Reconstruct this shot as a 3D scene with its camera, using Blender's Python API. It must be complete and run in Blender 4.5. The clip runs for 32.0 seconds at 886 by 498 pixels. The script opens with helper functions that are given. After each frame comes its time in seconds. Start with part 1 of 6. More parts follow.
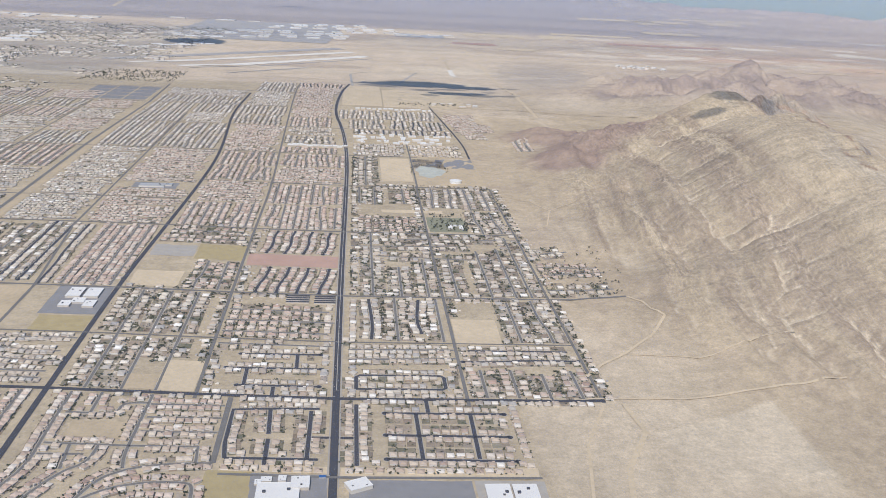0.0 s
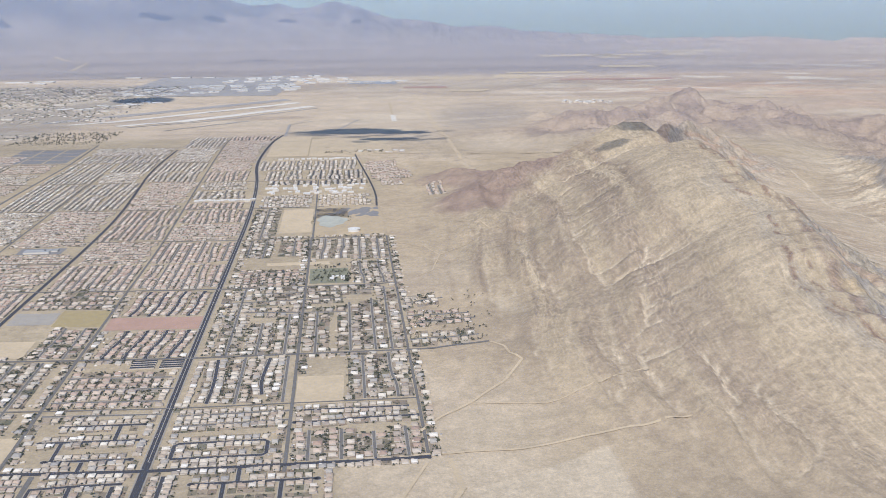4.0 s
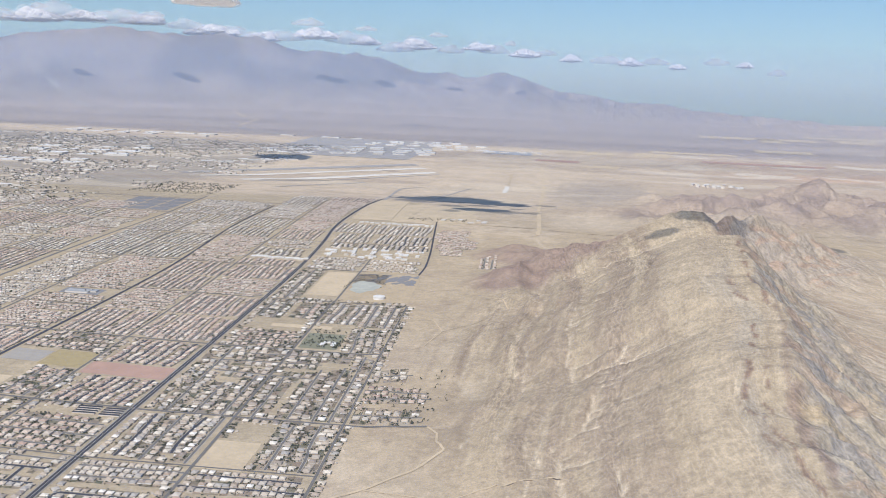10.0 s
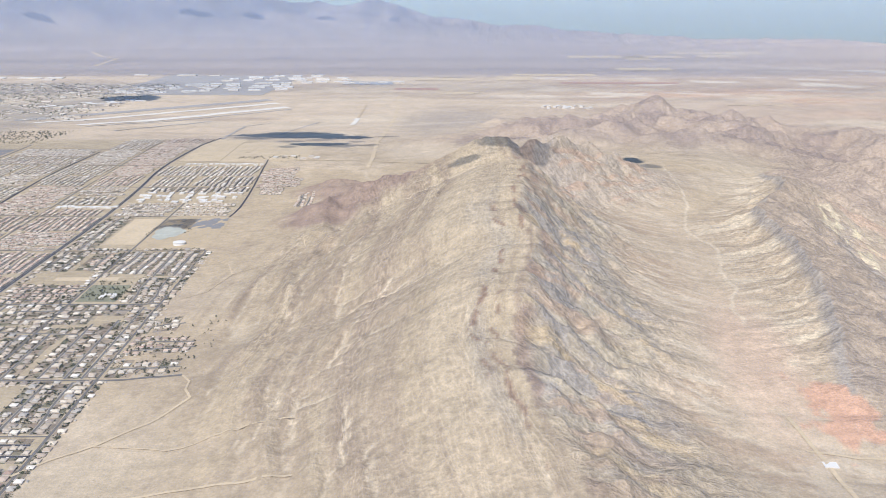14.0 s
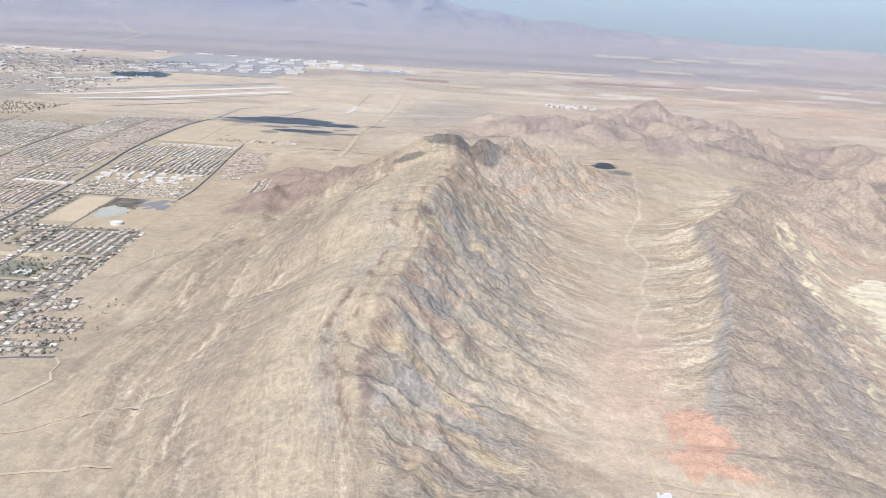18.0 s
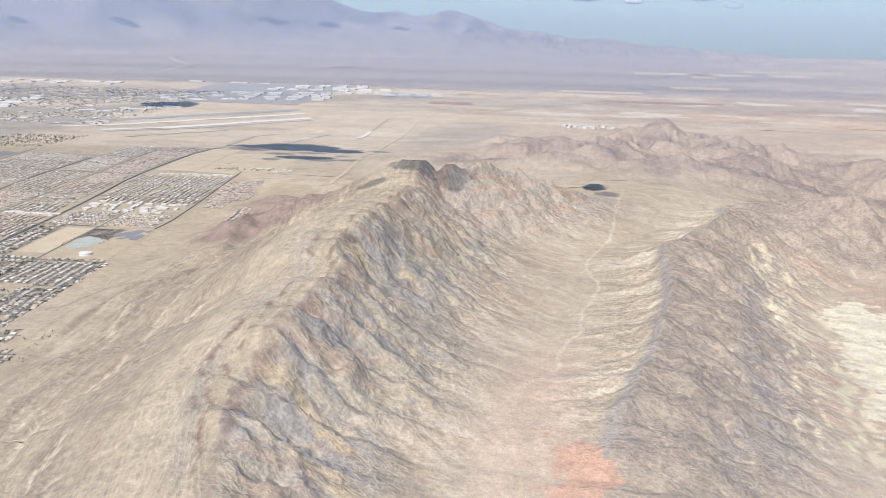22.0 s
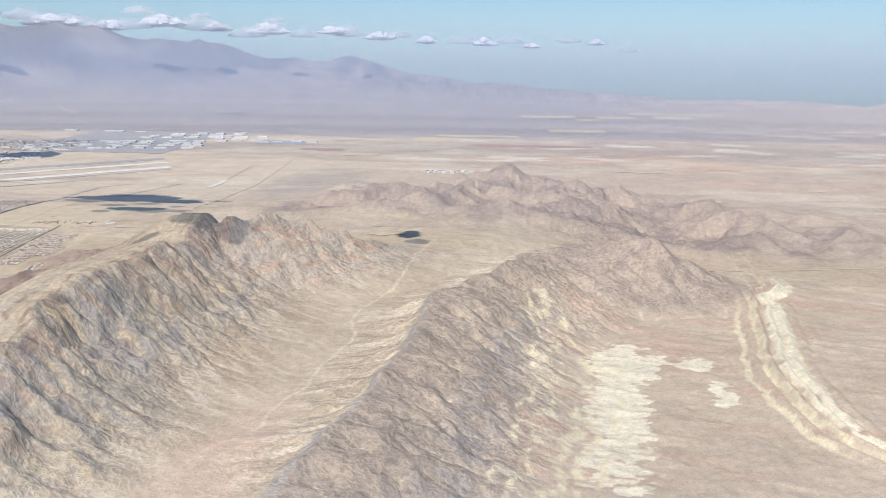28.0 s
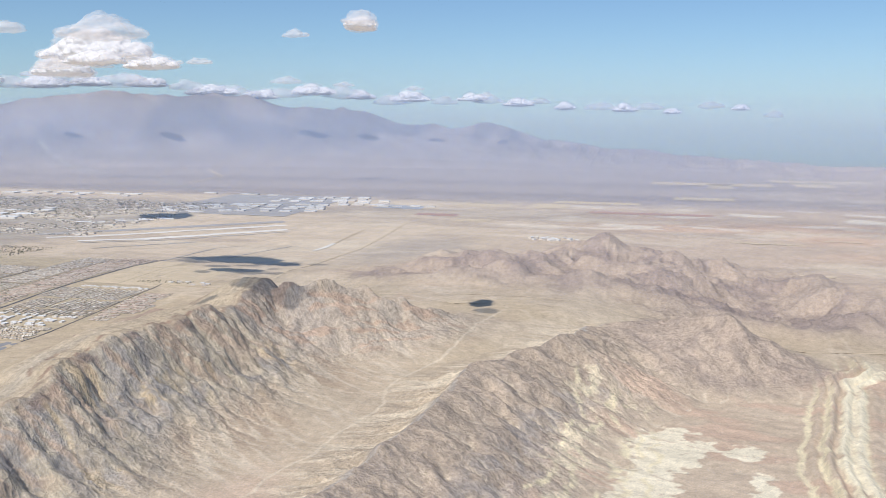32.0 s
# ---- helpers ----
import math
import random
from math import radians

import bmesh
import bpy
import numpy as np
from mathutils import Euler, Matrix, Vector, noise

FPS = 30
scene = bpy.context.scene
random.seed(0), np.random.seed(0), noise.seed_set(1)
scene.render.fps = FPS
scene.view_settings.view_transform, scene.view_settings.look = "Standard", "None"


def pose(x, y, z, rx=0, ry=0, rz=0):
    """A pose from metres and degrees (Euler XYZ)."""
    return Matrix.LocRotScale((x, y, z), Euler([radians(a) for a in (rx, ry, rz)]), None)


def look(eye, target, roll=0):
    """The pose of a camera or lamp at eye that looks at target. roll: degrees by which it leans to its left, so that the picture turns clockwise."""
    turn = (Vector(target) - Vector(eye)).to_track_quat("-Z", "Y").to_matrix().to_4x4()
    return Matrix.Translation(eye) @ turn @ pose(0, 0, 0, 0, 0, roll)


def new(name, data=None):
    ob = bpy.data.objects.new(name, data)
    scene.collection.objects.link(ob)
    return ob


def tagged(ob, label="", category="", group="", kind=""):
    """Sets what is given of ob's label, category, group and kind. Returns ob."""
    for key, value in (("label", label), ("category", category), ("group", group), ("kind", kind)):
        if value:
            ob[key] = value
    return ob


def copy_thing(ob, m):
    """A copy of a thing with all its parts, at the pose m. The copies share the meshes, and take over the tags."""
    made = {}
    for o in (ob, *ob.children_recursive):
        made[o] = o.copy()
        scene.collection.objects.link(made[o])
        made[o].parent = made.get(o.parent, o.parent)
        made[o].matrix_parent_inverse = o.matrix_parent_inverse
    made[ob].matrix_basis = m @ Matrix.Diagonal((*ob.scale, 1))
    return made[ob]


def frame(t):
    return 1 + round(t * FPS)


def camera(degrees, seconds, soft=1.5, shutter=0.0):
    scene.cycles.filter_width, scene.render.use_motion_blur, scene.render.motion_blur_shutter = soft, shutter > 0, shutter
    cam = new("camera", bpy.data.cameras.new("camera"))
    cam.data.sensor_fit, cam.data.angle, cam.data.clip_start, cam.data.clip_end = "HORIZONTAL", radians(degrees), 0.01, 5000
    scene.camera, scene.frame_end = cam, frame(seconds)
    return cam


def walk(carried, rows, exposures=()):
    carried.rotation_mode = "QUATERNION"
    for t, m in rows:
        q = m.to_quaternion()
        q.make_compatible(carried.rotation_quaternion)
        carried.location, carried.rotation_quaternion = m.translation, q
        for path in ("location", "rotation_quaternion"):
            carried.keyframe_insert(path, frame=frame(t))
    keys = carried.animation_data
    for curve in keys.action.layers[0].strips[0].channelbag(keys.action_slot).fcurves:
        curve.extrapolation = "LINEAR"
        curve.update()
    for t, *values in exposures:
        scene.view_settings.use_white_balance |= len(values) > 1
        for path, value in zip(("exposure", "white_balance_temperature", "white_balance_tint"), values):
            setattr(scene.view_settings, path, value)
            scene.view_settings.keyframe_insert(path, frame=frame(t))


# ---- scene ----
cam = camera(52.2, 32.0, 0.8)
METRES, EYE, TILT, LEAN, TURN = 700.0, 188.0, -17.2, -2.6, 0.0
ROWS = [
    (0.0, 0.0, 0.0, 0.0, 0.0, 0.0, -0.0),
    (0.5, 0.0148, 0.0024, 0.0008, -0.29, -0.55, 0.53),
    (1.0, 0.0304, 0.0057, 0.001, -0.09, -0.14, 1.57),
    (1.5, 0.0453, 0.0078, 0.0013, -0.19, 0.29, 2.35),
    (2.0, 0.0607, 0.0114, 0.0007, -0.12, 0.54, 3.04),
    (2.5, 0.0753, 0.0148, 0.0017, -0.1, 0.85, 3.37),
    (3.0, 0.0903, 0.0175, 0.002, -0.06, 1.73, 3.35),
    (3.5, 0.1055, 0.0204, 0.0026, -0.05, 2.28, 3.37),
    (5.5, 0.166, 0.0305, 0.0055, 0.1, 3.08, 3.4),
    (6.0, 0.1817, 0.033, 0.0063, 0.91, 3.06, 3.09),
    (6.5, 0.1967, 0.0371, 0.0071, 1.15, 1.89, 2.78),
    (7.0, 0.2118, 0.0403, 0.0076, 2.37, 1.33, 2.29),
    (7.5, 0.2272, 0.042, 0.0083, 3.32, 2.25, 1.68),
    (8.0, 0.2416, 0.0467, 0.0095, 4.59, 5.44, 0.98),
    (8.5, 0.2558, 0.0521, 0.0105, 7.72, 10.52, 0.62),
    (9.0, 0.2703, 0.0559, 0.0117, 9.75, 12.3, 0.14),
    (9.5, 0.2852, 0.0589, 0.0121, 10.81, 10.5, -1.31),
    (10.0, 0.3004, 0.0613, 0.0125, 10.55, 6.99, -2.72),
    (10.5, 0.3159, 0.0642, 0.0137, 9.31, 4.85, -2.95),
    (11.0, 0.3309, 0.066, 0.0152, 7.54, 2.57, -1.9),
    (11.5, 0.3455, 0.0694, 0.016, 6.14, 1.34, -0.31),
    (12.0, 0.3615, 0.0718, 0.0161, 5.34, 1.22, 0.8),
    (12.5, 0.3765, 0.0746, 0.0171, 4.83, 1.64, 1.3),
    (13.0, 0.3912, 0.0783, 0.0182, 4.58, 2.12, 1.48),
    (13.5, 0.4064, 0.0812, 0.0194, 4.5, 2.57, 1.5),
    (15.5, 0.4659, 0.0924, 0.0249, 6.49, 2.6, 0.72),
    (16.0, 0.4811, 0.0961, 0.026, 6.59, 0.33, 0.61),
    (16.5, 0.4964, 0.0991, 0.0271, 7.07, 0.83, -0.7),
    (17.0, 0.5115, 0.1017, 0.0284, 7.12, 0.87, -1.68),
    (17.5, 0.5262, 0.1058, 0.0298, 7.09, 0.9, -2.43),
    (18.0, 0.5414, 0.1077, 0.0307, 7.0, 2.01, -2.25),
    (18.5, 0.5564, 0.1113, 0.0321, 7.05, 2.29, -1.77),
    (19.0, 0.572, 0.1131, 0.0334, 7.15, 1.86, -1.07),
    (19.5, 0.588, 0.1167, 0.035, 7.19, 1.63, -0.58),
    (20.0, 0.6035, 0.1186, 0.0364, 7.71, 3.41, -1.23),
    (20.5, 0.6179, 0.1226, 0.0385, 8.93, 3.88, -1.62),
    (21.0, 0.6331, 0.1263, 0.0394, 10.1, 3.44, -1.59),
    (21.5, 0.648, 0.1302, 0.0407, 11.08, 3.18, -1.66),
    (22.0, 0.6631, 0.1332, 0.0422, 11.06, 3.15, -1.66),
    (22.5, 0.6788, 0.1355, 0.0438, 10.93, 3.17, -1.64),
    (23.0, 0.6943, 0.1384, 0.0451, 10.94, 3.12, -1.63),
    (23.5, 0.7098, 0.1404, 0.0464, 10.98, 2.65, -1.49),
    (24.0, 0.7245, 0.1451, 0.0477, 11.03, 2.16, -1.28),
    (24.5, 0.741, 0.146, 0.0489, 10.94, 2.85, -0.59),
    (25.0, 0.756, 0.1505, 0.0502, 10.73, 8.4, -0.71),
    (25.5, 0.7713, 0.1538, 0.0509, 10.93, 5.9, 0.07),
    (26.0, 0.7883, 0.1536, 0.0523, 10.2, 6.65, -0.42),
    (26.5, 0.8033, 0.1576, 0.053, 7.96, 8.64, -1.35),
    (28.5, 0.8668, 0.1689, 0.0583, 6.84, 3.87, 0.26),
    (29.0, 0.8826, 0.1723, 0.0599, 7.71, 2.42, 0.73),
    (29.5, 0.8981, 0.1756, 0.0614, 8.76, 2.49, 0.48),
    (30.0, 0.914, 0.1787, 0.0631, 10.07, 2.5, 0.26),
    (30.5, 0.9299, 0.1817, 0.0646, 11.03, 3.12, -0.08),
    (31.0, 0.9447, 0.1863, 0.0666, 12.76, 6.23, -1.36),
    (31.5, 0.9599, 0.19, 0.0679, 14.48, 9.24, -2.53),
    (32.0, 0.9759, 0.1942, 0.0693, 16.14, 9.61, -2.72),
]
walk(cam, [(t, pose(0, 0, EYE, TILT, LEAN, TURN) @ pose(METRES * x, METRES * y, METRES * z, 90 + pitch, roll, yaw)) for t, x, y, z, yaw, pitch, roll in ROWS],
     exposures=[(0, -0.11), (3, -0.1), (6, -0.12), (7, 0.0), (8, -0.02), (9, -0.06), (10, -0.04), (11, 0.07), (13, 0.11), (16, 0.16), (20, 0.13), (23, 0.12), (25, 0.08), (26, 0.08), (29, 0.06), (30, 0.08), (31, 0.04), (32, 0.02)])

# ---- light from the sky and the sun ----
SUN_TO = Vector((-0.15, -0.62, 0.77)).normalized()

# ---- world and sun ----
world = bpy.data.worlds.new("world")
scene.world = world
world.use_nodes = True
wn, wl = world.node_tree.nodes, world.node_tree.links
sky = wn.new("ShaderNodeTexSky")
sky.sky_type = "NISHITA"
sky.sun_disc = False
sky.sun_elevation = math.asin(SUN_TO.z)
sky.sun_rotation = math.atan2(SUN_TO.x, SUN_TO.y)
sky.altitude, sky.air_density, sky.dust_density, sky.ozone_density = 600, 1.0, 0.7, 1.2
wn["Background"].inputs["Strength"].default_value = 0.092
tone = wn.new("ShaderNodeVectorMath")
tone.operation = "MULTIPLY"
tone.inputs[1].default_value = (0.79, 0.965, 1.16)
wl.new(sky.outputs[0], tone.inputs[0])
wl.new(tone.outputs[0], wn["Background"].inputs["Color"])
sun = new("sun", bpy.data.lights.new("sun", "SUN"))
sun.data.energy, sun.data.angle, sun.data.color = 3.9, radians(0.5), (1.0, 0.94, 0.87)
sun.matrix_world = look(tuple(SUN_TO * 900), (0, 0, 0))


scene.cycles.transparent_max_bounces = 24


# ---- materials ----
def material(name, color, rough=0.9, grain=0.0, size=1.0, spread=None, bump=0.0, metal=0.0, island=False):
    """A rough surface with grain at two sizes; spread gives a second colour between which pieces vary."""
    m = bpy.data.materials.new(name)
    m.use_nodes = True
    n, l = m.node_tree.nodes, m.node_tree.links
    b = n["Principled BSDF"]
    b.inputs["Roughness"].default_value = rough
    b.inputs["Metallic"].default_value = metal
    if "Specular IOR Level" in b.inputs:
        b.inputs["Specular IOR Level"].default_value = 0.2
    co = n.new("ShaderNodeTexCoord")
    out = None
    if spread is not None:
        if island:
            rnd = n.new("ShaderNodeNewGeometry").outputs["Random Per Island"]
        else:
            rnd = n.new("ShaderNodeObjectInfo").outputs["Random"]
        ramp = n.new("ShaderNodeValToRGB")
        stops = [color] + list(spread)
        while len(ramp.color_ramp.elements) < len(stops):
            ramp.color_ramp.elements.new(0.5)
        for i, c in enumerate(stops):
            ramp.color_ramp.elements[i].position = i / max(1, len(stops) - 1)
            ramp.color_ramp.elements[i].color = (*c, 1)
        l.new(rnd, ramp.inputs[0])
        out = ramp.outputs[0]
    if grain > 0:
        na, nb = n.new("ShaderNodeTexNoise"), n.new("ShaderNodeTexNoise")
        na.inputs["Scale"].default_value, nb.inputs["Scale"].default_value = 1 / size, 7.3 / size
        na.inputs["Detail"].default_value = nb.inputs["Detail"].default_value = 5
        l.new(co.outputs["Object"], na.inputs["Vector"])
        l.new(co.outputs["Object"], nb.inputs["Vector"])
        add = n.new("ShaderNodeMath")
        add.operation = "ADD"
        l.new(na.outputs[0], add.inputs[0])
        l.new(nb.outputs[0], add.inputs[1])
        mp = n.new("ShaderNodeMapRange")
        mp.inputs[1].default_value, mp.inputs[2].default_value = 0.6, 1.4
        mp.inputs[3].default_value, mp.inputs[4].default_value = 1 - grain, 1 + grain
        l.new(add.outputs[0], mp.inputs[0])
        mul = n.new("ShaderNodeVectorMath")
        mul.operation = "SCALE"
        mul.inputs[0].default_value = color
        if out is not None:
            l.new(out, mul.inputs[0])
        l.new(mp.outputs[0], mul.inputs["Scale"])
        out = mul.outputs[0]
        if bump > 0:
            bp = n.new("ShaderNodeBump")
            bp.inputs["Distance"].default_value = bump
            bp.inputs["Strength"].default_value = 0.6
            l.new(add.outputs[0], bp.inputs["Height"])
            l.new(bp.outputs[0], b.inputs["Normal"])
    if out is None:
        b.inputs["Base Color"].default_value = (*color, 1)
    else:
        l.new(out, b.inputs["Base Color"])
    return m


M_ASPHALT = material("new_asphalt", (0.075, 0.075, 0.085), 0.85, 0.15, 6)
M_OLDROAD = material("worn_asphalt", (0.195, 0.185, 0.172), 0.9, 0.18, 6)
M_CONCRETE = material("concrete", (0.42, 0.39, 0.345), 0.9, 0.12, 5)
M_DIRT = material("bare_dirt", (0.52, 0.42, 0.285), 0.95, 0.16, 14)
M_PALE = material("pale_dirt", (0.62, 0.51, 0.355), 0.95, 0.14, 18)
M_PINK = material("pink_gravel", (0.50, 0.33, 0.26), 0.95, 0.12, 8)
M_GRASS = material("dry_grass", (0.43, 0.35, 0.19), 0.95, 0.16, 4)
M_GREEN = material("irrigated_turf", (0.27, 0.27, 0.19), 0.95, 0.2, 4)
M_LOT = material("parking_asphalt", (0.27, 0.265, 0.265), 0.9, 0.14, 5)
M_WALL = material("stucco", (0.55, 0.48, 0.40), 0.9, 0.08, 1.5, [(0.62, 0.56, 0.48), (0.72, 0.68, 0.62), (0.5, 0.44, 0.38)], island=True)
M_ROOF = material("roof_tile", (0.46, 0.36, 0.28), 0.9, 0.10, 0.8, [(0.66, 0.56, 0.44), (0.34, 0.29, 0.25), (0.74, 0.66, 0.54), (0.48, 0.39, 0.31), (0.70, 0.61, 0.50), (0.40, 0.38, 0.36), (0.78, 0.70, 0.58), (0.90, 0.87, 0.82)], island=True)
M_ROOF_RED = material("clay_tile", (0.48, 0.34, 0.27), 0.9, 0.10, 0.8, [(0.64, 0.49, 0.39), (0.36, 0.26, 0.21), (0.72, 0.59, 0.48), (0.54, 0.40, 0.32), (0.80, 0.71, 0.60), (0.40, 0.33, 0.28)], island=True)
M_WHITE = material("white_roof", (0.78, 0.77, 0.74), 0.7, 0.06, 3)
M_LEAF = material("foliage", (0.045, 0.055, 0.032), 0.9, 0.3, 0.6, [(0.065, 0.075, 0.042), (0.10, 0.10, 0.065), (0.06, 0.06, 0.045)], island=True)
M_BARK = material("bark", (0.16, 0.12, 0.09), 0.95, 0.2, 0.3)
M_CLOUD = bpy.data.materials.new("cloud")
M_CLOUD.use_nodes = True
_n, _l = M_CLOUD.node_tree.nodes, M_CLOUD.node_tree.links
_n.remove(_n["Principled BSDF"])
_d, _t, _g, _m1, _m2 = _n.new("ShaderNodeBsdfDiffuse"), _n.new("ShaderNodeBsdfTransparent"), _n.new("ShaderNodeBsdfTranslucent"), _n.new("ShaderNodeMixShader"), _n.new("ShaderNodeMixShader")
_d.inputs[0].default_value = _g.inputs[0].default_value = (0.96, 0.95, 0.95, 1)
_m1.inputs[0].default_value, _m2.inputs[0].default_value = 0.3, 0.22
_l.new(_d.outputs[0], _m1.inputs[1])
_l.new(_g.outputs[0], _m1.inputs[2])
_l.new(_m1.outputs[0], _m2.inputs[1])
_l.new(_t.outputs[0], _m2.inputs[2])
_l.new(_m2.outputs[0], _n["Material Output"].inputs[0])
M_FRINGE = M_CLOUD.copy()
M_FRINGE.name = "cloud_fringe"
[q for q in M_FRINGE.node_tree.nodes if q.type == "MIX_SHADER" and abs(q.inputs[0].default_value - 0.22) < 0.01][0].inputs[0].default_value = 0.8
M_YARD = material("yard_ground", (0.34, 0.28, 0.21), 0.95, 0.3, 1.0, [(0.24, 0.20, 0.155), (0.44, 0.36, 0.27), (0.28, 0.215, 0.16), (0.20, 0.19, 0.13), (0.38, 0.31, 0.23), (0.15, 0.15, 0.10), (0.50, 0.43, 0.34), (0.26, 0.22, 0.18)], island=True)
M_WING = material("white_paint", (0.62, 0.63, 0.64), 0.35, 0.03, 6)
M_STEEL = material("dark_metal", (0.12, 0.12, 0.13), 0.5, metal=0.6)


# ---- noise on arrays ----
PX, PY = np.uint32(374761393), np.uint32(668265263)


def mixed(h):
    h = (h ^ (h >> np.uint32(13))) * np.uint32(1274126177)
    return ((h ^ (h >> np.uint32(16))) & np.uint32(0xFFFF)).astype(np.float32) * np.float32(1 / 65535.0)


def corners(x, y, seed):
    """The four random values round each point, and the place between them."""
    x, y = np.asarray(x, np.float32), np.asarray(y, np.float32)
    ix, iy = np.floor(x), np.floor(y)
    fx, fy = x - ix, y - iy
    hx = ix.astype(np.int32).astype(np.uint32) * PX + np.uint32((seed * 974634777) & 0xFFFFFFFF)
    hy = iy.astype(np.int32).astype(np.uint32) * PY
    gx, gy = hx + PX, hy + PY
    return (mixed(hx + hy), mixed(gx + hy), mixed(hx + gy), mixed(gx + gy)), fx, fy, fx * fx * (3 - 2 * fx), fy * fy * (3 - 2 * fy)


def vnoise(x, y, seed=0):
    (a, b, c, d), _, _, u, v = corners(x, y, seed)
    a = a + (b - a) * u
    return a + (c + (d - c) * u - a) * v


def fbm(x, y, octaves=4, seed=0):
    s, w, t = 0.0, 1.0, 0.0
    for i in range(octaves):
        s = s + w * vnoise(x * 1.0, y * 1.0, seed + i * 17)
        t += w
        x, y, w = x * 2.03 + 11.3, y * 2.03 - 7.7, w * 0.5
    return s / t


def ridged(x, y, octaves=4, seed=0):
    s, w, t = 0.0, 1.0, 0.0
    for i in range(octaves):
        s = s + w * (1 - np.abs(2 * vnoise(x, y, seed + i * 31) - 1))
        t += w
        x, y, w = x * 2.07 + 5.1, y * 2.07 + 3.9, w * 0.5
    return s / t


def pnoise(x, y, seed=0):
    """Gradient noise, about -0.7 to 0.7."""
    (a, b, c, d), fx, fy, u, v = corners(x, y, seed)
    turn = np.float32(2 * math.pi)
    a = np.cos(a * turn) * fx + np.sin(a * turn) * fy
    b = np.cos(b * turn) * (fx - 1) + np.sin(b * turn) * fy
    c = np.cos(c * turn) * fx + np.sin(c * turn) * (fy - 1)
    d = np.cos(d * turn) * (fx - 1) + np.sin(d * turn) * (fy - 1)
    a = a + (b - a) * u
    return a + (c + (d - c) * u - a) * v


def crags_at(x, y, octaves=5, seed=0):
    """Sharp broken crests whose detail gathers on the crests, about -0.5 to 0.5."""
    s, w, keep = 0.0, 1.0, 1.0
    for i in range(octaves):
        r = np.clip(1 - 1.9 * np.abs(pnoise(x, y, seed + 13 * i)), 0, 1) ** 1.6
        s = s + w * r * keep
        keep = np.clip(0.25 + r * 1.1, 0, 1)
        x, y, w = (x * 0.8 - y * 0.6) * 2.1 + 3.7, (x * 0.6 + y * 0.8) * 2.1 - 1.9, w * 0.52
    return s / 1.5 - 0.5


def step(a, b, x):
    t = np.clip((x - a) / (b - a), 0, 1)
    return t * t * (3 - 2 * t)


def bell(x, y, cx, cy, rx, ry, p=1.0):
    return np.exp(-(((x - cx) / rx) ** 2 + ((y - cy) / ry) ** 2) ** p)


# ---- the lie of the land ----
CREST = np.array([(345, 280, 8), (325, 350, 22), (306, 428, 40), (296, 465, 51), (299, 503, 63), (311, 558, 69), (300, 633, 82.5),
                  (304, 665, 88), (312, 765, 86), (304, 830, 72), (290, 893, 90), (284, 955, 56), (280, 1030, 26), (275, 1120, 16)])
SPUR = [(300, 880, 78), (344, 919, 79), (395, 965, 52), (430, 1020, 30), (455, 1070, 18)]
HOG = np.array([(462, 440, 4), (476, 520, 20), (481, 559, 31), (490, 590, 27), (497, 640, 31), (510, 770, 34), (507, 825, 39),
                (528, 880, 35), (566, 952, 41), (575, 1010, 29), (572, 1075, 20), (600, 1130, 12)])
PW = ((0, .1, .17, .35, .5, .64, .8, 1, 1.3), (1, .97, .93, .68, .46, .29, .15, .05, 0))
PE = ((0, .08, .2, .3, .45, .6, .8, 1), (1, .84, .58, .43, .29, .15, .05, 0))


def curve(pts, col, y, soft=12):
    yy = np.arange(pts[0, 1] - 60, pts[-1, 1] + 60, 3.0)
    v = np.interp(yy, pts[:, 1], pts[:, col])
    k = np.exp(-np.linspace(-2, 2, 2 * int(soft / 3) + 1) ** 2)
    pad = len(k) // 2
    v = np.convolve(np.pad(v, pad, mode="edge"), k / k.sum(), mode="valid")
    return np.interp(y, yy, v)


def flat(x, y):
    """The valley floor without hills."""
    w = np.interp(y, (-600, 200, 380, 960, 1300, 1650, 2000, 2430, 4000), (-6, -3, 0, 12, 17, 8, 18, 31, 42))
    e = step(430, 640, x - 0.25 * np.clip(y - 800, 0, 400)) * step(2200, 1200, y)
    return w * (1 - e) + e * np.interp(y, (300, 700, 1200, 2200), (-16, -19, -17, 8)) + 10 * step(150, 420, x) * step(1500, 1150, y) * (1 - e) * step(300, 600, y)


def polyridge(x, y, pts, wl, wr):
    best = np.zeros_like(x)
    for (x0, y0, z0), (x1, y1, z1) in zip(pts, pts[1:]):
        dx, dy = x1 - x0, y1 - y0
        q = np.clip(((x - x0) * dx + (y - y0) * dy) / (dx * dx + dy * dy), 0, 1)
        ox, oy = x - x0 - q * dx, y - y0 - q * dy
        d = np.hypot(ox, oy) / np.where(dx * oy - dy * ox > 0, wl, wr)
        best = np.maximum(best, (z0 + q * (z1 - z0)) * np.interp(d, *PE))
    return best


CARVED = []


def sample(x, y, layer):
    """Depth (0) or gathered run-off (1) that rain has carved, at arrays x, y."""
    out = np.zeros_like(x)
    for x0, y0, d, *layers in CARVED:
        g = layers[layer]
        u, v = (x - x0) / d, (y - y0) / d
        ins = (u > 0) & (v > 0) & (u < g.shape[1] - 1.01) & (v < g.shape[0] - 1.01)
        u, v = u[ins], v[ins]
        i, j = u.astype(int), v.astype(int)
        p, q = u - i, v - j
        out[ins] = (g[j, i] * (1 - p) + g[j, i + 1] * p) * (1 - q) + (g[j + 1, i] * (1 - p) + g[j + 1, i + 1] * p) * q
    return out


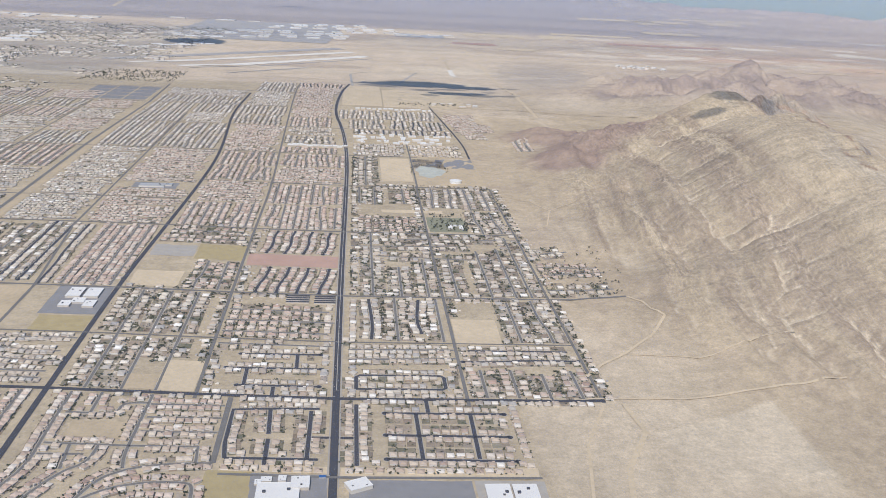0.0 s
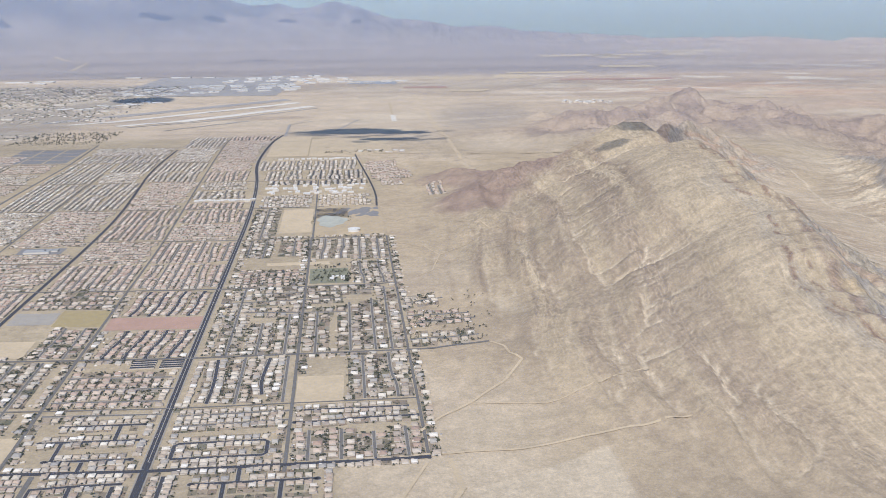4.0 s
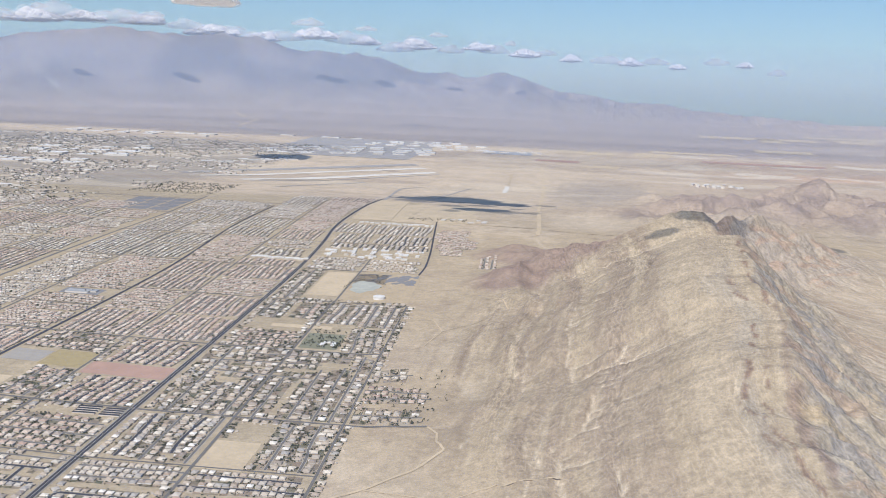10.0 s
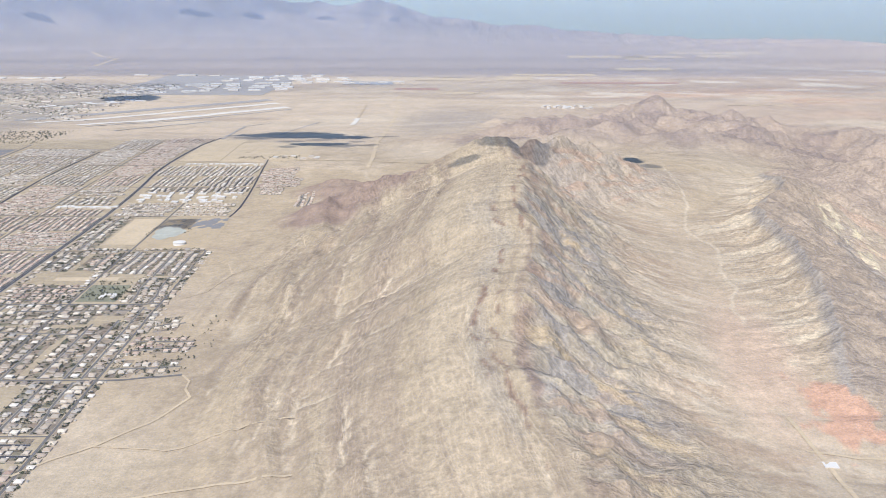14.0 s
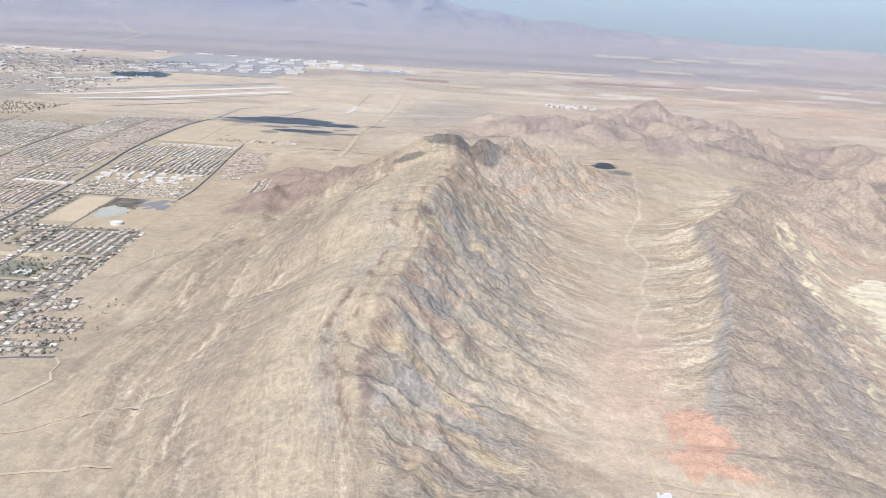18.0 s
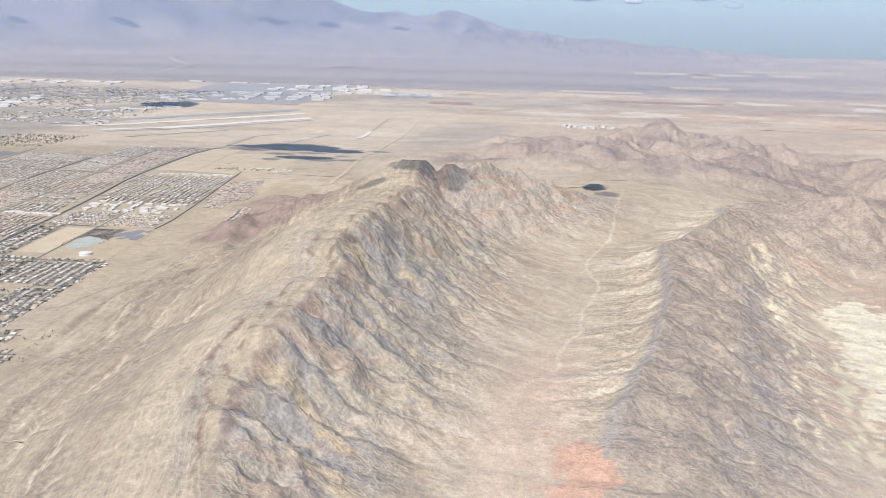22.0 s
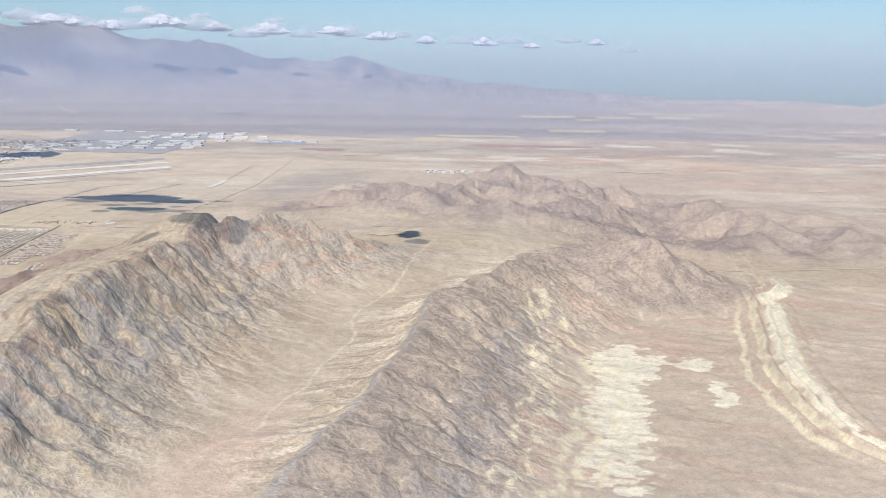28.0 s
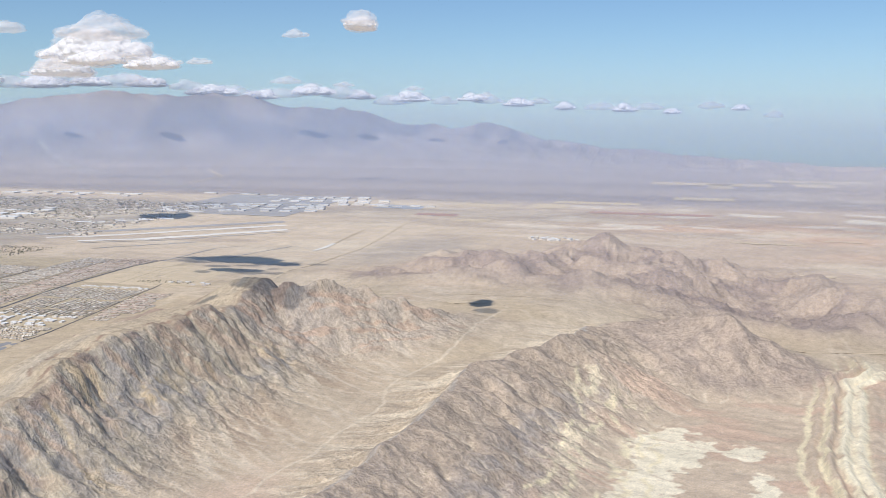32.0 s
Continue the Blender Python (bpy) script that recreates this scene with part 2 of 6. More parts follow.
def box(a, n):
    for ax in (0, 1):
        p = np.pad(a, [(n, n) if k == ax else (0, 0) for k in (0, 1)], mode="edge")
        c = np.cumsum(p, ax)
        c = np.concatenate((np.zeros_like(c.take([0], ax)), c), ax)
        m = a.shape[ax]
        a = (c.take(range(2 * n + 1, m + 2 * n + 1), ax) - c.take(range(0, m), ax)) / (2 * n + 1)
    return a


def carve(x0, x1, y0, y1, d, rounds, k, hold, keep):
    """Rain runs down the land, gathers and cuts branching gullies into the rock."""
    rng = np.random.default_rng(7)
    gx, gy = np.meshgrid(np.arange(x0, x1, d), np.arange(y0, y1, d))
    z0, f = land(gx, gy, True)
    soft = np.clip(0.12 + f["rock"] * np.where(f["west"] & (f["main"] > 2), 0.10 + 0.75 * step(0.25, 0.7, f["tw"]), np.where(f["main"] > 3, 0.3, 0.55)), 0, 1)
    soft = box(soft, 3) * (1 - f["town"])
    ny, nx = gx.shape
    z, total = z0.copy(), np.zeros(nx * ny)
    idx = np.arange(nx * ny).reshape(ny, nx)
    steps = [(a, b) for a in (-1, 0, 1) for b in (-1, 0, 1) if a or b]
    for turn in range(rounds):
        rough = z + (rng.random(z.shape) - 0.5) * 0.2 * d * (1 - 0.7 * turn / rounds)
        best, rec, far = np.zeros(z.shape), idx.copy(), np.ones(z.shape)
        pz, pi = np.pad(rough, 1, constant_values=1e6), np.pad(idx, 1)
        for a, b in steps:
            ln = d * math.hypot(a, b)
            sl = (rough - pz[1 + a:1 + a + ny, 1 + b:1 + b + nx]) / ln
            sc = sl * (0.55 + 0.9 * rng.random(z.shape))
            m = (sl > 0) & (sc > best)
            best[m], far[m] = sc[m], ln
            rec[m] = pi[1 + a:1 + a + ny, 1 + b:1 + b + nx][m]
        order = np.argsort(-rough.ravel(), kind="stable").tolist()
        to, area = rec.ravel().tolist(), [1.0] * (nx * ny)
        for i in order:
            j = to[i]
            if j != i:
                area[j] += area[i]
        ar = np.array(area)
        total += np.log(ar)
        cut = (k * np.sqrt(np.clip(ar * d * d - hold, 0, 9000)) / far.ravel() * soft.ravel()).tolist()
        h = z.ravel().tolist()
        for i in reversed(order):
            j = to[i]
            if j != i and h[j] < h[i]:
                h[i] = (h[i] + cut[i] * h[j]) / (1 + cut[i])
        z = np.array(h).reshape(ny, nx)
        p = np.pad(z, 1, mode="edge")
        z = z + 0.022 * (p[:-2, 1:-1] + p[2:, 1:-1] + p[1:-1, :-2] + p[1:-1, 2:] - 4 * z)
    dz = z - z0
    dz = dz - keep * box(dz, int(26 / d))
    edge = np.minimum.reduce((gx - x0, x1 - gx, gy - y0, y1 - gy))
    CARVED.append((x0, y0, d, dz * step(0, 30, edge), (total / rounds).reshape(ny, nx) * step(0, 30, edge)))


def land(x, y, tint=False):
    """Height of the ground at arrays x, y; with tint also its dry colour."""
    x, y = np.asarray(x, float), np.asarray(y, float)
    base = flat(x, y)
    near = step(280, 330, y) * step(1800, 1650, y)
    wx = x + 16 * (fbm(x / 50, y / 50, 4, 5) - 0.5)
    wy = y + 16 * (fbm(x / 50, y / 50, 4, 9) - 0.5)
    # main range: crest, gentle slope to the city, steep face to the valley
    xc = curve(CREST, 0, y) + 15 * (fbm(y / 36, y * 0 + 2, 4, 3) - 0.5)
    xs = curve(CREST, 0, y, 90)
    hc = curve(CREST, 2, y, 9)
    jag = 24 * (fbm(y / 24, y * 0, 4, 4) - 0.5) * step(380, 450, y)
    s = xc - x
    wide = np.interp(y, (300, 420, 560, 700, 850, 950, 1100), (120, 150, 190, 205, 190, 160, 120)) * (1 + 0.16 * (fbm(x / 70, y / 70, 3, 8) - 0.5))
    tw, te = np.clip(s / wide, 0, 2), np.clip(-s / np.interp(y, (350, 480, 600, 900, 1050), (150, 140, 125, 120, 90)), 0, 2)
    rise = np.clip(hc - base, 0, 200)
    ew = np.interp(tw, *PW)
    ee = np.interp(te, *PE)
    west, east = (s > 0), (s <= 0)
    main = rise * np.where(west, ew, ee) + jag * np.exp(-np.where(west, tw * 13, te * 4))
    # ledges of the beds, broken crags and flutes
    lay = xs - x + 5 * (fbm(x / 30, y / 120, 3, 61) - 0.5) + 2.5 * (fbm(wx / 13, wy / 26, 3, 66) - 0.5)
    patch = np.where(west, fbm(lay / 17, y / 260, 3, 63), fbm(x / 45, y / 60, 3, 63))
    band = vnoise(lay / 6.0, y / 200, 62) - 0.5
    saw = (lay / 14 + 0.8 * fbm(y / 130, lay / 60, 2, 64)) % 1.0
    ledge = (np.minimum(saw / 0.82, (1 - saw) / 0.18) - 0.5) * step(0.40, 0.58, patch)
    high = np.clip(main / 25, 0, 1)
    slope_w = (band * 1.6 + ledge * 3.0) * step(0.05, 0.12, tw) * step(1.0, 0.7, tw) * np.clip(main / 22, 0, 1) + crags_at(lay / 20, wy / 130, 5, 65) * 6 * step(0.34, 0.72, tw) * step(1.2, 0.9, tw) * np.clip(main / 8, 0, 1)
    big = (ridged((wy + 0.45 * x) / 52, x / 150, 3, 47) - 0.55) * 3.5 * step(0.04, 0.3, te) * step(0.85, 0.5, te) * np.clip(main / 15, 0, 1)
    broken = crags_at(wx / 34, wy / 27, 6, 43) * 8 * step(0.0, 0.14, te) * step(0.9, 0.5, te) * high
    flutes = crags_at((y + 0.3 * x) / 13, x / 36, 3, 46) * 2.4 * step(0.0, 0.06, te) * step(0.66, 0.4, te) * high
    teeth = crags_at(x / 15 + wy / 60, y / 11, 3, 45) * 3.4 * step(0.0, 0.05, te) * step(0.8, 0.45, te) * high
    main = main + np.where(west, slope_w, big + broken + flutes + teeth)
    # the spur behind the top
    spur = polyridge(wx, wy, [(a, b, c - 15) for a, b, c in SPUR], 95, 105)
    spur = spur + crags_at((x - y) / 36, (x + y) / 55, 5, 77) * 9 * np.clip(spur / 25, 0, 1)
    # hogback across the valley
    xh = curve(HOG, 0, y) + 12 * (fbm(y / 22, y * 0 + 3, 3, 13) - 0.5)
    hh = curve(HOG, 2, y, 9) + 9 * (fbm(y / 14, y * 0 + 7, 3, 14) - 0.5)
    sh = xh - x
    hb = np.clip(hh - base, 0, 90)
    hog = hb * np.where(sh > 0, np.interp(sh / 66, (0, .08, .2, .5, 1), (1, .8, .6, .28, 0)), np.interp(-sh / 118, (0, .08, .3, .6, 1), (1, .86, .58, .27, 0)))
    rib_h = ridged((wy + 0.55 * wx) / 12, (wx - 0.55 * wy) / 26, 4, 51) - 0.62
    hog = hog + (crags_at(wx / 34, wy / 30, 5, 53) * 6 + (fbm(x / 60, y / 45, 2, 54) - 0.5) * 6) * np.clip(hog / 16, 0, 1) * step(-4, 20, np.abs(sh)) + np.where(sh > 0, (ridged((y - 0.25 * x + 6 * fbm(x / 25, y / 25, 2, 56)) / 9.5, x / 80, 2, 55) - 0.55) * 1.7 * step(3, 14, sh), 0) * np.clip(hog / 5, 0, 1) + rib_h * np.where(sh > 0, 0.8, 3.2) * np.clip(hog / 16, 0, 1) * step(-4, 14, np.abs(sh))
    # lone cone, pale ridge and low badlands further east
    cone = 54 * np.interp(np.hypot((wx - 706) / 125, (wy - 1095) / 125), (0, .12, .3, .5, .75, 1), (1, .93, .62, .34, .12, 0))
    cone = cone + crags_at(x / 36, y / 40, 5, 88) * 6 * np.clip(cone / 14, 0, 1)
    ax = np.interp(y, (640, 660, 695, 768, 826, 917, 995, 1050, 1105), (822, 812, 786, 776, 777, 787, 801, 806, 836)) + 8 * (fbm(y / 30, y * 0, 2, 15) - 0.5)
    arc = 9 * (0.8 + 0.35 * np.cos((x - ax) * 0.55)) * np.exp(-np.abs((x - ax) / np.where(x < ax, 15, 32)) ** 1.6) * step(540, 640, y) * step(1210, 1090, y)
    fx = x + 22 * (fbm(x / 26, y / 8, 4, 92) - 0.5)
    fy = y + 14 * (fbm(x / 20, y / 14, 3, 93) - 0.5)
    bad = bell(fx, fy, 664, 838, 30, 46, 2) + bell(fx, fy, 651, 735, 24, 80, 2) + bell(fx, fy, 640, 640, 20, 40, 2) + 0.8 * bell(fx, fy, 640, 560, 20, 26, 3) + bell(fx, fy, 718, 842, 15, 20, 3) + bell(fx, fy, 731, 775, 8, 32, 3)
    bad = np.clip(bad, 0, 1)
    low = (ridged((wy + 0.3 * wx) / 20, (wx - 0.3 * wy) / 34, 5, 91) - 0.6) * 3.0 * np.clip(step(540, 600, x) * step(1250, 1100, y), 0, 1)
    # hills to the north and small dark hills at the city's edge
    nm = np.clip(bell(x, y, 560, 1500, 250, 150, 1.5) + 0.62 * bell(x, y, 560, 1300, 330, 70, 1.5) + 0.5 * bell(x, y, 900, 1340, 330, 80, 1.5) + 0.42 * bell(x, y, 350, 1420, 130, 120, 1.5) + 0.45 * bell(x, y, 290, 1330, 150, 70, 1.5) + 0.6 * bell(x, y, 800, 1440, 270, 140, 1.5), 0, 1)
    hills = nm * ((crags_at(wx / 170, wy / 140, 6, 101) + 0.22) * 36 + crags_at(wx / 60, wy / 52, 4, 103) * 11) + 26 * bell(wx, wy, 545, 1592, 85, 48)
    dark = 10 * bell(wx, wy, 125, 850, 30, 30) + 11 * bell(wx, wy, 118, 985, 36, 34) + 9 * bell(wx, wy, 180, 930, 46, 44) + 7 * bell(wx, wy, 150, 895, 36, 34)
    dark = dark * (1 + 0.7 * crags_at(wx / 40, wy / 40, 4, 107))
    # far mountains along the northern edge
    az = np.degrees(np.arctan2(x - 189, y - 40))
    top = np.interp(az, (-60, -48, -36, -30, -24, -18, -12, -5, 0, 8, 20, 40), (275, 330, 375, 402, 394, 338, 288, 222, 150, 80, 60, 60)) * 0.94
    r = np.hypot(x - 340, y - 70)
    shape = np.interp(r, (3650, 3900, 4050, 4250, 4420, 4540, 4640), (0, .05, .2, .58, 1, .82, .55)) * step(-0.2, 0.2, (y - 500) / 1000)
    far = (top - 42) * shape * (0.72 + 0.42 * ridged(x / 620, y / 620, 5, 111)) + shape * 55 * (ridged(x / 170, y / 170, 4, 115) - 0.6)
    # washes and small relief everywhere out of town
    tu = (x + 37.6) * 0.99588 + (y - 367.5) * 0.09063
    tv = (y - 367.5) * 0.99588 - (x + 37.6) * 0.09063
    edge = np.interp(tv, (-100, 3, 5, 388, 392, 498, 502, 560, 600, 655, 760, 800, 1000), (80, 80, 122, 122, 92, 92, 112, 118, 128, 166, 112, 60, 60))
    town = step(edge + 6, edge, tu) * step(1010, 985, tv) * step(-400, -100, tv)
    small = (fbm(wx / 40, wy / 40, 4, 121) - 0.5) * 1.8 + (ridged(wx / 18, wy / 55, 3, 131) - 0.6) * 0.8
    z = base + np.maximum(np.maximum(main, spur), 0) * near + np.maximum(hog, 0) * near + cone + arc + low + hills * (hills > 0) + dark + far
    z = z + small * (1 - town) * step(150, 330, y) * step(2300, 1500, y)
    rock = np.clip((main * near + spur * near) / 12, 0, 1) * np.where(west, 0.6, 1.0) + np.clip(hog / 8, 0, 1) * near + np.clip(cone / 8, 0, 1) + 0.7 * nm
    z = z + np.clip(rock, 0, 1) * ((ridged(wx / 7.5, wy / 7.5, 3, 135) - 0.6) * np.where(west & (main > 2), 0.9, 1.8)) * (1 - town)
    z = z + sample(x, y, 0) * (1 - town)
    if not tint:
        return z
    return z, dict(wash=sample(x, y, 1), tw=tw, te=te, main=main * near, west=west, spur=spur, hog=hog, sh=sh, cone=cone, bad=bad, nm=nm, dark=dark, far=far, town=town, tu=tu, tv=tv, r=r, wx=wx, wy=wy, lay=lay, patch=patch, ax=ax, rock=np.clip(rock, 0, 1))


def blend(c, other, w):
    w = np.clip(w, 0, 1)[..., None]
    return c * (1 - w) + np.array(other) * w


def xs_at(y):
    return curve(CREST, 0, y, 30)


def land_colour(x, y, f):
    wx, wy, west, sh = f["wx"], f["wy"], f["west"], f["sh"]
    c = np.ones(x.shape + (3,)) * np.array((0.505, 0.42, 0.315))
    n1, n2, n3 = fbm(x / 90, y / 90, 4, 201), fbm(wx / 16, wy / 16, 4, 205), fbm(x / 5, y / 5, 3, 207)
    c = blend(c, (0.585, 0.50, 0.40), step(0.45, 0.7, n1) * 0.7)
    c = blend(c, (0.42, 0.345, 0.275), step(0.52, 0.75, n2) * 0.5)
    # braided pale washes and fans on the open slopes
    fan = step(0.80, 0.95, ridged(wx / 34 + 0.3 * wy / 34, wy / 90, 3, 209))
    c = blend(c, (0.63, 0.55, 0.445), fan * 0.5)
    # dip slope: beds of tan, beige and grey along the crest, with ragged edges
    ws = np.clip(f["main"] / 14, 0, 1) * west
    lay, tw, pt = f["lay"], f["tw"], f["patch"]
    torn = lay + 3.5 * (fbm(x / 8, y / 20, 4, 216) - 0.5)
    b1, b2, b3 = vnoise(torn / 9, y / 420, 215), vnoise(torn / 3.6, y / 160, 218), vnoise(torn / 2.4, y / 90, 219)
    nw = fbm(lay / 8, y / 100, 4, 217)
    rough = step(0.42, 0.56, pt + 0.15 * (nw - 0.5))
    c = blend(c, (0.425, 0.355, 0.270), ws * 0.88)
    c = blend(c, (0.368, 0.302, 0.240), ws * step(0.50, 0.56, b1) * (0.6 + 0.4 * rough))
    c = blend(c, (0.510, 0.432, 0.335), ws * step(0.62, 0.67, b2) * (0.45 + 0.5 * rough))
    c = blend(c, (0.320, 0.258, 0.208), ws * step(0.66, 0.74, b3) * (0.3 + 0.5 * rough))
    c = blend(c, (0.500, 0.422, 0.325), ws * step(0.07, 0.10, tw) * step(0.30, 0.24, tw + 0.1 * (nw - 0.5)) * (0.75 - 0.35 * rough))
    c = blend(c, (0.400, 0.372, 0.335), ws * 0.6 * step(0.05, 0.09, tw) * step(0.16, 0.12, tw + 0.08 * (nw - 0.5)) * step(0.45, 0.6, fbm(x / 40, y / 150, 3, 222)) * 0.6)
    c = blend(c, (0.350, 0.284, 0.226), ws * step(0.54, 0.62, nw) * step(0.25, 0.6, tw) * 0.6)
    for off, a, b in ((3, 560, 830), (17, 420, 640), (9, 330, 520)):
        c = blend(c, (0.27, 0.19, 0.15), ws * step(2.0, 0.8, np.abs(xs_at(y) - x - off + 9 * (fbm(y / 9, y * 0 + off, 4, 223) - 0.5))) * step(0.46, 0.52, fbm(x / 3, y / 6, 3, 224)) * step(a, a + 30, y) * step(b, b - 30, y) * 0.9)
    # steep face: blue-grey limestone, ochre and pale streaks, rust under the crest, talus below
    te = f["te"]
    es = np.clip(f["main"] / 12, 0, 1) * (~west) * step(0.80, 0.44, te + 0.4 * (n1 - 0.5)) * (0.45 + 0.55 * step(0.0, 0.06, te + 0.1 * (n2 - 0.5)))
    run = wy + 0.3 * x + 5 * (n2 - 0.5)
    st = fbm(run / 8, x / 38, 4, 231)
    c = blend(c, (0.375, 0.333, 0.282), es * 0.92)
    c = blend(c, (0.322, 0.300, 0.288), es * step(0.45, 0.52, fbm(run / 26, x / 30, 4, 225)) * 0.9)
    c = blend(c, (0.490, 0.395, 0.275), es * step(0.55, 0.60, st) * step(0.44, 0.54, fbm(x / 34, y / 44, 3, 226)) * 0.85)
    c = blend(c, (0.500, 0.440, 0.350), es * step(0.57, 0.62, fbm(run / 4.5, x / 24, 3, 233)) * 0.6)
    c = blend(c, (0.305, 0.278, 0.262), es * step(0.60, 0.68, fbm(run / 5, x / 16, 3, 234)) * 0.6)
    c = blend(c, (0.415, 0.318, 0.252), es * step(0.55, 0.62, fbm((run - 0.5 * x) / 6, x / 50, 3, 229)) * step(0.50, 0.15, te) * 0.75)
    c = blend(c, (0.27, 0.20, 0.17), es * step(0.09, 0.02, te) * step(0.45, 0.56, n2) * 0.85)
    tal = step(0.4, 0.65, f["te"]) * (~west) * step(1.6, 1.0, f["te"])
    c = blend(c, (0.515, 0.430, 0.340), tal * 0.8)
    c = blend(c, (0.435, 0.340, 0.262), tal * step(0.50, 0.64, fbm((wy + 0.5 * x) / 22, (x - 0.5 * wy) / 70, 3, 236)) * step(1.1, 0.7, te) * 0.75)
    streak = step(0.70, 0.86, ridged((wy + 0.55 * x) / 11, (x - 0.55 * wy) / 75, 3, 235))
    c = blend(c, (0.62, 0.545, 0.45), streak * tal * 0.75)
    sp = np.clip(f["spur"] / 12, 0, 1)
    c = blend(c, (0.41, 0.355, 0.315), sp * 0.7 * (~west))
    c = blend(c, (0.45, 0.31, 0.235), sp * step(0.55, 0.65, fbm((x - y) / 8, (x + y) / 40, 3, 237)) * 0.5 * (~west))
    # hogback: pale streaks below a grey cliff, brown ribs on the far side
    hw = np.clip(f["hog"] / 8, 0, 1)
    apron = step(75, 40, sh) * (sh > 0) * step(420, 520, y) * step(1120, 1000, y)
    c = blend(c, (0.455, 0.380, 0.300), apron * 0.85)
    c = blend(c, (0.62, 0.545, 0.44), apron * step(0.62, 0.78, ridged((y - 0.25 * x + 6 * fbm(x / 25, y / 25, 2, 56)) / 9.5 + 0.5, x / 80, 3, 239)) * step(0.3, 0.5, n1 + 0.1) * 0.85)
    c = blend(c, (0.36, 0.33, 0.31), hw * (sh > 0) * step(11, 3, sh) * step(0.4, 0.5, n1 + 0.15) * 0.9)
    east = (sh <= 0)
    c = blend(c, (0.400, 0.330, 0.275), hw * east * 0.9)
    c = blend(c, (0.33, 0.28, 0.245), hw * east * step(0.48, 0.58, fbm((wy + 0.55 * wx) / 7, (wx - 0.55 * wy) / 22, 4, 238)) * 0.7)
    c = blend(c, (0.34, 0.31, 0.30), east * step(-100, -70, sh) * step(-35, -60, sh) * step(0.42, 0.6, n2) * step(430, 560, y) * step(980, 900, y) * 0.75)
    # badlands: cream beds with yellowish rims, thin gullies and red flats
    e2 = step(560, 610, x - 0.1 * (y - 700)) * step(1180, 1040, y)
    patch = fbm(wx / 30, wy / 52, 4, 241)
    cut = np.clip(step(0.82, 0.9, ridged((y + 0.25 * x) / 16, x / 60, 3, 245)) + step(1.9, 2.8, f["wash"]) * 0.7, 0, 1)
    c = blend(c, (0.53, 0.44, 0.36), e2 * 0.7)
    c = blend(c, (0.54, 0.40, 0.32), e2 * step(0.5, 0.66, fbm(x / 70, y / 26, 4, 251)) * 0.7)
    c = blend(c, (0.77, 0.715, 0.58), step(0.34, 0.46, f["bad"] * 0.8 + 1.6 * (fbm((x + 0.3 * y) / 12, (y - 0.2 * x) / 9, 5, 242) - 0.5)) * step(0.02, 0.1, f["bad"]) * (1 - 0.6 * cut) * 0.95)
    fing = x + 20 * (fbm(x / 30, y / 13, 3, 244) - 0.5)
    rimx = np.interp(y, (540, 600, 617, 662, 717, 786, 857, 889, 930), (590, 606, 609, 615, 624, 627, 627, 617, 612))
    for off, wid in ((0, 5.5), (12, 4.0), (-20, 3.0), (-33, 2.5), (26, 3.0)):
        c = blend(c, (0.73, 0.66, 0.48), step(wid, wid * 0.4, np.abs(fing - rimx - off)) * step(545, 600, y) * step(930, 880, y) * step(0.36, 0.48, fbm(x / 14, y / 20, 3, 249)) * (1 - 0.5 * cut) * 0.85)
    c = blend(c, (0.66, 0.59, 0.46), step(0.74, 0.86, ridged((y - 0.2 * x + 8 * n2) / 11, x / 70, 3, 247)) * step(565, 590, x) * step(640, 615, x) * step(500, 560, y) * step(1000, 900, y) * 0.75)
    c = blend(c, (0.56, 0.39, 0.30), bell(x, y, 645, 500, 60, 40, 1.5) * step(0.5, 0.62, fbm(x / 24, y / 10, 3, 253)) * 0.7)
    da = fing * 0.35 + x * 0.65 - f["ax"]
    along = step(645, 690, y) * step(1190, 1080, y)
    ar = step(-24, -19, da) * step(34, 26, da) * along
    c = blend(c, (0.71, 0.64, 0.47), ar * step(0.1, 0.7, np.cos(da * 0.42 + 3 * fbm(x / 20, y / 40, 2, 248))) * (1 - 0.5 * cut) * 0.9)
    c = blend(c, (0.77, 0.715, 0.57), step(6, 9, da) * step(30, 25, da) * along * step(0.3, 0.4, fbm(x / 18, y / 22, 3, 250)) * (1 - 0.4 * cut) * 0.9)
    # silt in the gully beds and run-off streaks on the fans
    run_off = f["wash"] * (1 - f["town"])
    c = blend(c, (0.60, 0.525, 0.42), step(1.6, 2.8, run_off) * (1 - 0.75 * es) * (1 - 0.7 * ws) * (1 - 0.5 * hw) * 0.45)
    c = blend(c, (0.66, 0.58, 0.47), step(2.7, 4.0, run_off) * (1 - 0.5 * es) * 0.6)
    # red clay flat and the pale sandy wash above it
    c = blend(c, (0.40, 0.33, 0.285), np.clip(f["cone"] / 8, 0, 1) * 0.85)
    c = blend(c, (0.31, 0.26, 0.235), np.clip(f["cone"] / 8, 0, 1) * step(0.5, 0.65, n2) * 0.6)
    c = blend(c, (0.585, 0.455, 0.365), bell(x, y, 430 + 0.04 * (y - 540), 535, 24, 95, 2) * step(0.3, 0.5, n2 + 0.12) * 0.85)
    red = (fbm(wx / 11, wy / 15, 5, 255) - 0.5) * 1.5 + 0.95 * np.clip(1.15 - np.abs(x - 459 - 0.12 * (478 - y)) / (11 + 0.30 * np.clip(508 - y, 0, 60)), 0, 1) * step(512, 492, y) * step(440, 456, y)
    c = blend(c, (0.58, 0.365, 0.275), step(0.34, 0.62, red) * step(0.1, 0.4, bell(x, y, 462, 478, 40, 48, 2)) * 0.9)
